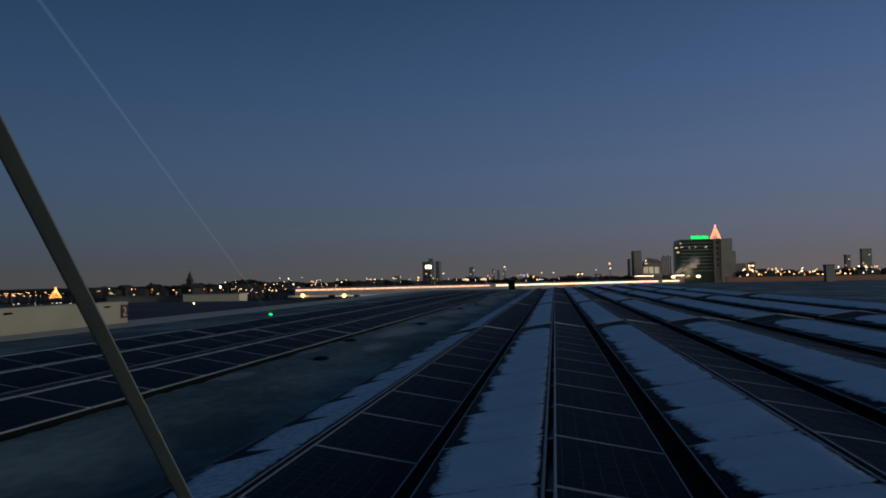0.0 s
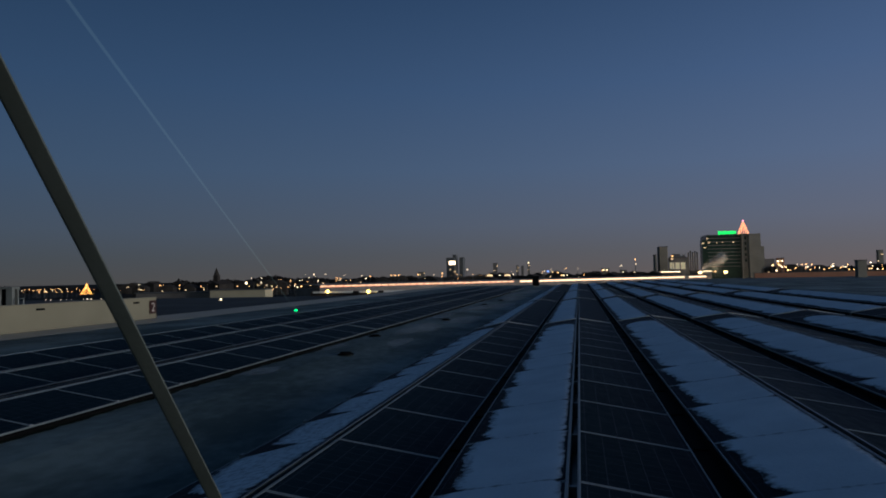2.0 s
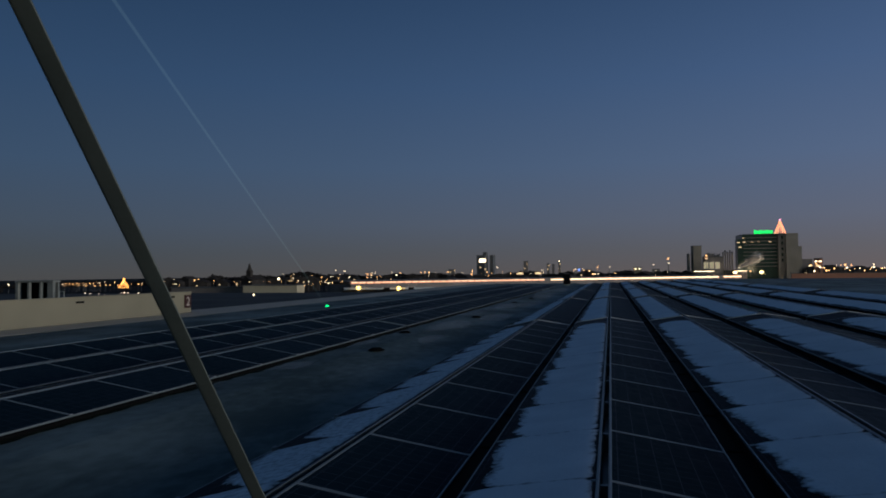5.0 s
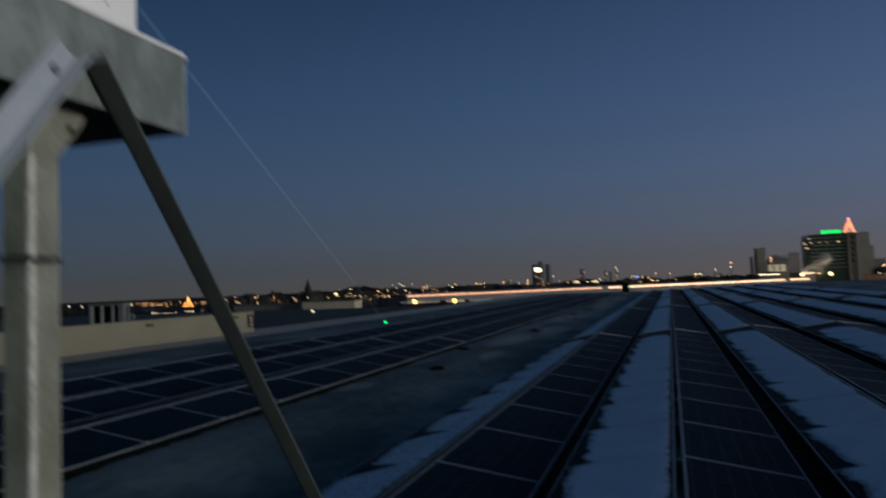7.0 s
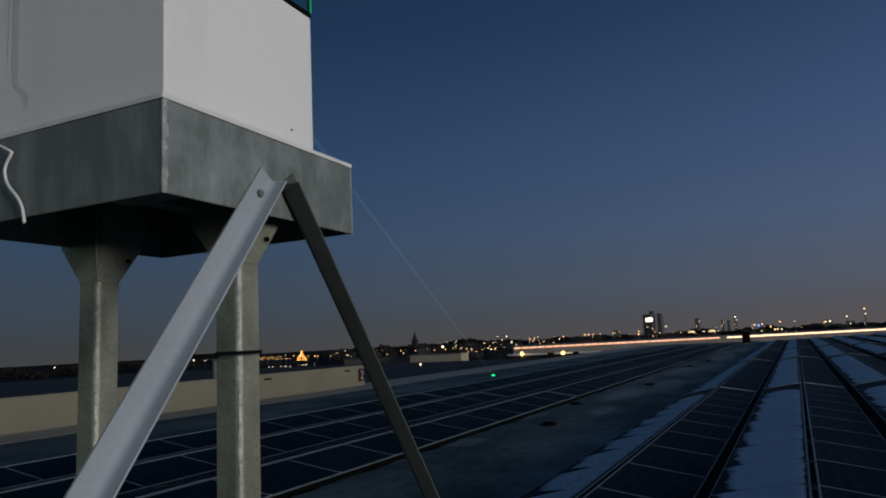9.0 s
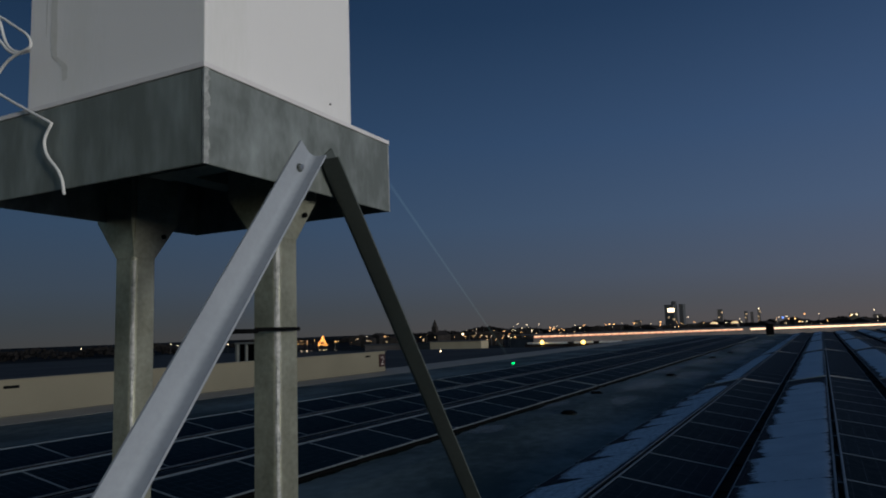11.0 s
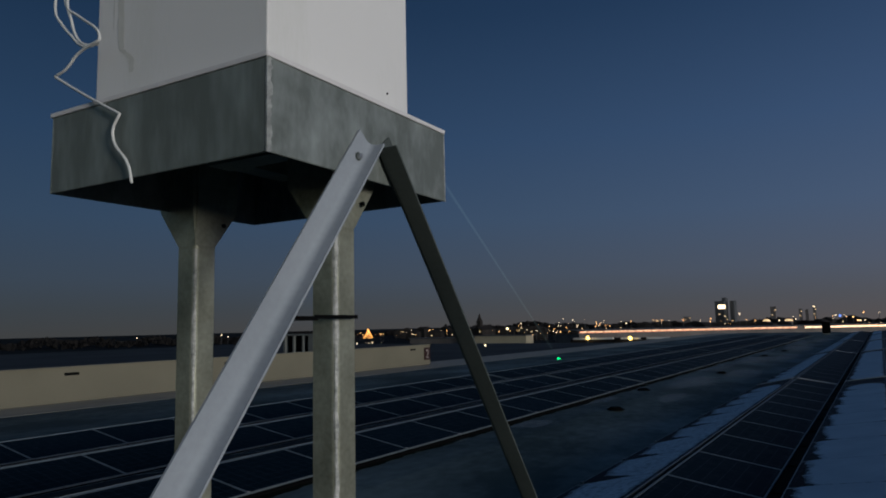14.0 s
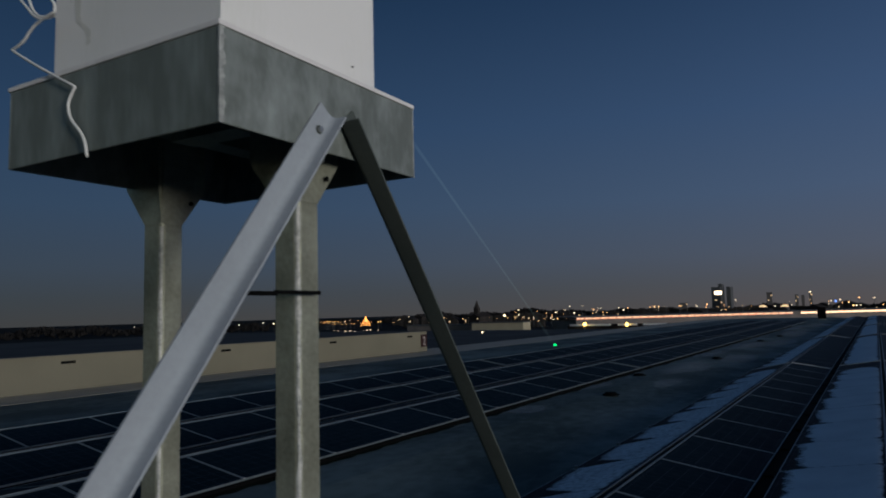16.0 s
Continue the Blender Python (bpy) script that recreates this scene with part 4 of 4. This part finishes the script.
for ratio in (0.1628, 0.1957):
    w_l = thing("works_floodlight", pose(ratio * 440, 440, -10), "bright warm floodlight cluster over the works yard", "floodlight", "floodlights of the works")
    part("mast", cyl(0.15, 0, 9.6, 8), DARKROOF, w_l)
    part("lamp_head", ball(0.95, Matrix.Translation((0, 0, 10.35)) @ Matrix.Diagonal((1.3, 0.6, 0.9, 1)), 10), L_YARD, w_l)
for k in range(46):
    warm = lamp_rng.random() < 0.45
    street_lamp(lamp_rng.uniform(0.252, 0.43), lamp_rng.uniform(-0.0035, 0.0065), lamp_rng.uniform(400, 520), L_WARM if warm else L_WHITE, "orange street lamp between houses" if warm else "white street lamp on a dark pole", lamp_rng.uniform(0.18, 0.48))
for k in range(46):
    warm = lamp_rng.random() < 0.5
    street_lamp(lamp_rng.uniform(-0.50, 0.10), lamp_rng.uniform(-0.006, 0.003), lamp_rng.uniform(420, 560), L_WARM if warm else L_WHITE, "orange street lamp between houses" if warm else "white street lamp on a dark pole", lamp_rng.uniform(0.12, 0.30))
bulkhead = thing("roof_lamp", pose(-0.5479 * 72, 72, -0.62), "small bright white lamp on the neighbouring roof", "roof lamp")
part("post", cyl(0.03, 0, 0.16, 8), GALV, bulkhead)
part("lamp_head", ball(0.10, Matrix.Translation((0, 0, 0.24)), 10), L_WHITE, bulkhead)
street_lamp(-0.5067, -0.0060, 260, L_WHITE, "tall white street lamp beside the low hall", 0.5)
# denser lamps among the trees beyond the neighbouring roof
for k in range(40):
    warm = lamp_rng.random() < 0.7
    street_lamp(lamp_rng.uniform(-0.92, -0.44), lamp_rng.uniform(-0.0150, -0.0085), lamp_rng.uniform(470, 520), L_WARM if warm else L_WHITE, "orange street lamp among dark trees" if warm else "white street lamp on a dark pole", lamp_rng.uniform(0.14, 0.34))
street_lamp(-0.0431, 0.0025, 440, L_BLUE, "blue lamp between houses", 0.6)
# a few lamps far to the side
for ratio, el in ((-1.02, -0.012), (-1.05, -0.010), (-1.12, -0.013), (-1.16, -0.012), (-1.44, -0.014), (-1.47, -0.013), (-1.75, -0.016), (-1.18, -0.009)):
    street_lamp(ratio, el, 400, L_WHITE, "small white street lamp before dark woods", 0.42)
for ratio, el in ((-0.3731, -0.0212), (-0.3091, -0.0222)):
    f = thing("floodlight", pose(ratio * 121, 121, -10), "bright yellow floodlight on a short mast", "floodlight", "floodlights")
    z = 1.84 + el * 121 + 10
    part("mast", cyl(0.06, 0, z - 0.45, 8), GALV, f)
    part("lamp_head", ball(0.36, Matrix.Translation((0, 0, z)), 12), L_YELLOW, f)


# ---- decorated trees of light ----
L_ROOFTREE = lamp_glow("peach_fairy_lights", (1.0, 0.45, 0.25), 0.8)

def light_cone(name, x, y, z0, height, radius, mat, tip, label, strings=14, beads=18, bead=0.15):
    t = thing(name, pose(x, y, z0), label, "light tree")
    part("mast", cyl(0.12, 0, height, 6), DARKROOF, t)
    for k in range(strings):
        a = 2 * math.pi * k / strings
        bm = bmesh.new()
        last = None
        for i in range(beads * 4):
            f = (i // 4 + (0.10, 0.35, 0.65, 0.90)[i % 4]) / beads
            r = radius * (1 - f)
            w = radius * bead * 0.5 * (0.15, 1, 1, 0.15)[i % 4]
            ring = [bm.verts.new(((r + w * p_) * math.cos(a) - w * q_ * math.sin(a), (r + w * p_) * math.sin(a) + w * q_ * math.cos(a), height * f)) for p_, q_ in ((-1, -1), (1, -1), (1, 1), (-1, 1))]
            if last:
                for j in range(4):
                    bm.faces.new((last[j], last[(j + 1) % 4], ring[(j + 1) % 4], ring[j]))
            last = ring
        part("light_string", bm, mat, t, "string of warm lamps")
    part("star", ball(radius * 0.18, Matrix.Translation((0, 0, height)), 8), tip, t)


light_cone("light_tree", -0.7882 * 613, 613, -10, 9.6, 5.5, L_TREE, L_TREE, "tall cone of orange fairy lights in the distance", 15, 16, 0.065)
light_cone("roof_light_tree", 0.220 * 486, 486, 24.88, 8.9, 3.5, L_ROOFTREE, L_PINK, "cone of pink and orange lights on the tower block roof")

# ---- the tower block with the green sign ----
BD = 480


def bz(el):
    return 1.84 + el * BD + 10


tb = thing("tower_block", pose(0, BD, -10), "dark green glass tower block with pale concrete stair towers", "building", "town buildings")
part("glass_body", box((0.1727 * BD, 0, 0), (0.2165 * BD, 24, bz(0.0470))), GREENGLASS, tb)
part("step", box((0.1664 * BD, -0.6, 0), (0.1725 * BD, 8, bz(0.0410))), GREENGLASS, tb)
part("stair_tower", box((0.2170 * BD, -1.0, 0), (0.2254 * BD, 22, bz(0.0480))), CONCRETE, tb)
part("stair_tower", box((0.2258 * BD, -2.0, 0), (0.2406 * BD, 22, bz(0.0476))), CONCRETE, tb)
part("low_wing", box((0.2410 * BD, 0, 0), (0.2456 * BD, 20, bz(0.0304))), CONCRETE, tb)
part("low_wing", box((0.2460 * BD, 2, 0), (0.2591 * BD, 20, bz(0.0134))), TOWN, tb)
part("roof", box((0.1727 * BD, 0.1, bz(0.0470)), (0.2165 * BD, 24, bz(0.0477))), DARKROOF, tb)
for k in range(9):
    zz = bz(0.004 + 0.0048 * k)
    part("floor_band", box((0.1740 * BD, -0.14, zz), (0.2162 * BD, -0.02, zz + 0.35)), TOWN, tb)
for r_, e_, w_ in ((0.1677, 0.0365, 1.6), (0.1750, 0.0370, 1.3), (0.1851, 0.0367, 0.8), (0.2067, 0.0369, 1.3), (0.1697, 0.0303, 2.0), (0.1735, 0.0424, 0.9), (0.193, 0.0372, 0.5)):
    part("lit_window", box((r_ * BD - w_ * 0.4, -0.75, bz(e_) - 0.3), (r_ * BD + w_ * 0.4, -0.62, bz(e_) + 0.3)), L_WINDOW, tb, "lit window")
for k in range(5):
    zz = bz(0.010 + 0.0075 * k)
    part("stair_window", box((0.2205 * BD, -1.1, zz), (0.2228 * BD, -1.01, zz + 2.1)), GREENGLASS, tb)
gsign = thing("roof_sign", pose(0, BD, bz(0.0470) - 9.9), "long glowing green sign standing on the roof", "sign")
for k in range(9):
    x0 = (0.1880 + 0.0026 * k) * BD
    part("glowing_letter_shape", box((x0, 0.4, 0.5 if k else 0.3), (x0 + 1.02, 0.7, 2.3 + 0.35 * (k % 3 == 0))), L_GREEN, gsign)
part("sign_frame", box((0.1876 * BD, 0.75, -0.2), (0.2118 * BD, 0.95, 0.45)), DARKROOF, gsign)

block("silo_building", 0.1015, 0.1060, 0.0220, BD, 12, CONCRETE, "narrow grey concrete silo house")
block("silo_building", 0.1071, 0.1209, 0.0328, BD, 14, CONCRETE, "tall grey concrete silo building")
block("brewhouse", 0.1217, 0.1475, 0.0175, BD, 14, TOWN, "low works building with three lit bays", [(0.1262, 0.0067, 3.0, 4.4, L_BAY), (0.1335, 0.0065, 2.8, 4.4, L_BAY), (0.1408, 0.0064, 2.8, 4.4, L_BAY), (0.1267, 0.0160, 1.6, 0.7, L_WINDOW)])
brng = random.Random(14)
for k in range(6):
    tk = thing("roof_tank", pose((0.1265 + 0.0034 * k) * BD, BD + 5, bz(0.0175) - 9.6), "grey steel tank and pipe on the works roof", "tank", "tanks on the works roof")
    h_ = brng.uniform(0.8, 2.6)
    part("shell", cyl(brng.uniform(0.5, 0.85), 0, h_, 10), CONCRETE, tk)
    part("pipe", cyl(0.14, 0, h_ + brng.uniform(0.4, 1.4), 6, m=Matrix.Translation((0.95, 0, 0))), DARKROOF, tk)
for k in range(5):
    st = thing("steel_stack", pose((0.1490 + 0.0029 * k) * BD, BD + 3, -10), "thin steel stack at the works", "stack", "steel stacks")
    part("pipe", cyl(0.45, 0, bz(0.0235 + 0.002 * (k % 2)), 10), CONCRETE, st)
    part("cap", cyl(0.6, bz(0.0235 + 0.002 * (k % 2)), bz(0.0245 + 0.002 * (k % 2)), 10), DARKROOF, st)
for r0_, r1_ in ((0.109, 0.134), (0.163, 0.175)):
    lb = thing("light_bar", pose(0, BD - 8, -10), "long low row of white lamps at the works", "lamp row", "lamp rows")
    part("tubes", box((r0_ * BD, 0, bz(-0.0018)), (r1_ * BD, 0.3, bz(-0.0011))), L_WHITE, lb)
    part("support", box((r0_ * BD, 0.35, 0), (r1_ * BD, 0.6, bz(-0.0010))), TOWN, lb)

# office tower with the lit sign panel
block("office_tower", -0.1904, -0.1742, 0.0250, 800, 20, DARKROOF, "dark office tower with a lit white panel", [(-0.1817, 0.0178, 7.4, 4.2, L_WHITE), (-0.185, 0.008, 1.6, 1.0, L_WINDOW), (-0.178, 0.005, 1.8, 1.0, L_WINDOW)])
block("office_tower", -0.1811, -0.1737, 0.0294, 806, 12, DARKROOF, "upper plant storey of the office tower")
block("office_tower", -0.1712, -0.1626, 0.0250, 812, 16, DARKROOF, "slim dark tower beside the office tower")
for r0_, r1_, el_, lit in ((-0.1218, -0.1147, 0.0156, 1), (-0.0885, -0.0847, 0.0116, 1), (-0.0813, -0.0775, 0.0106, 0), (-0.0723, -0.0687, 0.0150, 1), (0.3823, 0.3908, 0.0212, 1), (0.4021, 0.417, 0.0289, 1), (-0.233, -0.222, 0.0050, 1), (0.056, 0.066, 0.002, 0)):
    wins = []
    if lit:
        for k in range(2):
            wins.append(((r0_ + r1_) / 2 + (r1_ - r0_) * (0.3 if k % 2 else -0.25), el_ * (0.35 + 0.4 * k), 1.1, 0.9, L_WINDOW))
    block("apartment_tower", r0_, r1_, el_, 780, 5, CONCRETE if r0_ > 0.3 else TOWN, "distant brown apartment tower with few lit windows", wins)
block("corner_building", 0.2600, 0.2700, 0.0135, 440, 12, LAMPLIT_BRICK, "brick corner building with brightly lit upper floor", [(0.2622, 0.0100, 0.8, 0.8, L_WHITE), (0.2650, 0.0100, 0.9, 0.8, L_WINDOW), (0.2678, 0.0100, 0.7, 0.8, L_WHITE), (0.2640, 0.0045, 1.6, 1.0, L_WINDOW)])
block("lit_hall", 0.0311, 0.0417, 0.0045, 600, 14, CREAM, "pale hall lit by two white lamps", [(0.034, 0.003, 0.9, 0.9, L_WHITE), (0.039, 0.003, 0.9, 0.9, L_WHITE)])
for r0_, r1_ in ((-0.132, -0.1222), (-0.105, -0.097)):
    d = thing("lit_dome", pose((r0_ + r1_) / 2 * 500, 500, -10), "low dome glowing pale yellow from inside", "dome", "lit domes")
    part("drum", cyl(2.6, 0, 10.4, 16), TOWN, d)
    dm = ball(2.5, Matrix.Translation((0, 0, 10.4)) @ Matrix.Diagonal((1, 1, 0.55, 1)), 14)
    part("shell", dm, L_WINDOW, d, "glowing shell", smooth=True)

# church spire
spire = thing("church_spire", pose(-0.5572 * 640, 640, -10), "dark pointed church spire above trees", "church")
part("tower", box((-2.5, -2.5, 0), (2.5, 2.5, 16.5)), HOUSE, spire)
part("nave", prism([(-8, 0), (8, 0), (8, 7.5), (0, 12.0), (-8, 7.5)], 3, 20, "y"), HOUSE, spire)
part("spire", cyl(2.9, 16.5, 24.4, 8, 0.1), HOUSE, spire)


# ---- small houses along the skyline ----
def house(x, y, w, d, h, roof, lit, rng_):
    b = thing("house", pose(x, y, -10, 0, 0, rng_.uniform(-20, 20)), "dark distant house with a pitched roof", "house", "town houses")
    part("wall", box((-w / 2, 0, 0), (w / 2, d, h)), HOUSE, b)
    part("roof", prism([(-w / 2 - 0.3, h), (w / 2 + 0.3, h), (0, h + roof)], -0.3, d + 0.3, "y"), HOUSE, b)
    for k in range(lit):
        wx = rng_.uniform(-w * 0.35, w * 0.35)
        wz = rng_.uniform(0.6, 0.85)
        part("window", box((wx - 0.45, -0.1, h * wz), (wx + 0.45, -0.02, h * wz + 0.8)), L_WINDOW, b)


hrng = random.Random(11)
for k in range(110):
    ratio = -0.72 + 1.36 * (k + hrng.random()) / 110
    y = hrng.uniform(430, 760)
    house(ratio * y, y, hrng.uniform(8, 18), hrng.uniform(8, 12), hrng.uniform(7.0, 10.5) + (2.2 if ratio > 0.24 else -1.5 if ratio < -0.3 else 0), hrng.uniform(1.0, 3.0), hrng.choice((0, 1, 1, 2, 3)), hrng)


# ---- woods on the horizon ----
def woods():
    rng_ = np.random.default_rng(5)
    base = bmesh.new()
    bmesh.ops.create_icosphere(base, subdivisions=1, radius=1.0)
    bv = np.array([v.co[:] for v in base.verts])
    bf = [[v.index for v in f.verts] for f in base.faces]
    base.free()
    verts, faces = [], []
    n0 = 0
    for k in range(11000):
        az = radians(rng_.uniform(-76, 34))
        dist = rng_.uniform(900, 1100)
        hgt = rng_.uniform(4, 10) * (1.15 if az < radians(-20) else 0.9)
        if az < radians(-32):
            hgt = rng_.uniform(1.0, 5.0)
        if az < radians(-46):
            dist, hgt = rng_.uniform(620, 760), rng_.uniform(0.5, 6.5)
        hgt += (1.0 if az < radians(-32) else 2.2) * math.sin(az * 40) + 1.6 * math.sin(az * 97)
        s = np.array([rng_.uniform(0.6, 2.2), rng_.uniform(0.6, 2.2), rng_.uniform(0.6, 2.4)])
        if az < radians(-46):
            s = s * np.array([0.65, 0.65, 0.75])
        v = bv * (1 + rng_.uniform(-0.35, 0.35, bv.shape)) * s + np.array([math.sin(az) * dist, math.cos(az) * dist, -10 + hgt])
        verts.append(v)
        faces += [[i + n0 for i in f] for f in bf]
        n0 += len(bv)
    me = bpy.data.meshes.new("woods")
    me.from_pydata(np.concatenate(verts).tolist(), [], faces)
    me.materials.append(LEAF)
    tagged(new("far_woods", me), "dark bare winter woods along the horizon", "woods", kind="stuff")


woods()


# ---- steam over the works ----
def steam_material():
    m, nt, bsdf = material("steam")
    bsdf.inputs["Base Color"].default_value = (0.80, 0.77, 0.74, 1)
    bsdf.inputs["Roughness"].default_value = 1.0
    co = nt.nodes.new("ShaderNodeTexCoord")
    n = nt.nodes.new("ShaderNodeTexNoise")
    n.inputs["Scale"].default_value = 0.35
    nt.links.new(co.outputs["Object"], n.inputs["Vector"])
    mr = nt.nodes.new("ShaderNodeMapRange")
    mr.inputs["From Min"].default_value, mr.inputs["From Max"].default_value = 0.35, 0.7
    mr.inputs["To Min"].default_value, mr.inputs["To Max"].default_value = 0.03, 0.20
    nt.links.new(n.outputs["Fac"], mr.inputs[0])
    nt.links.new(mr.outputs[0], bsdf.inputs["Alpha"])
    return m


STEAM = steam_material()
prng = random.Random(4)
bm = bmesh.new()
for k in range(260):
    f = (k + prng.random()) / 260
    spread = 0.8 + 3.4 * f
    x = (0.1630 + 0.0300 * f) * (BD - 12) + prng.gauss(0, 0.45) * spread
    z = 1.84 + (-0.0016 + 0.0185 * f ** 0.8) * (BD - 12) + prng.gauss(0, 0.33) * spread
    bmesh.ops.create_icosphere(bm, subdivisions=1, radius=(0.35 + 0.9 * f) * prng.uniform(0.6, 1.3), matrix=Matrix.Translation((x, BD - 12 + prng.uniform(-3, 3), z)))
solid("steam_plume", bm, STEAM, "white steam drifting from the works", "steam", kind="stuff", smooth=True)

# the two works lamps that light the steam
for r_, e_ in ((0.1606, -0.0010), (0.1968, -0.0011)):
    li = bpy.data.lights.new("works_lamp", "POINT")
    li.energy, li.color, li.shadow_soft_size = 1500, (1.0, 0.74, 0.48), 0.9
    new("works_lamp", li).location = (r_ * (BD - 18), BD - 18, 1.84 + e_ * (BD - 18) + 1.0)
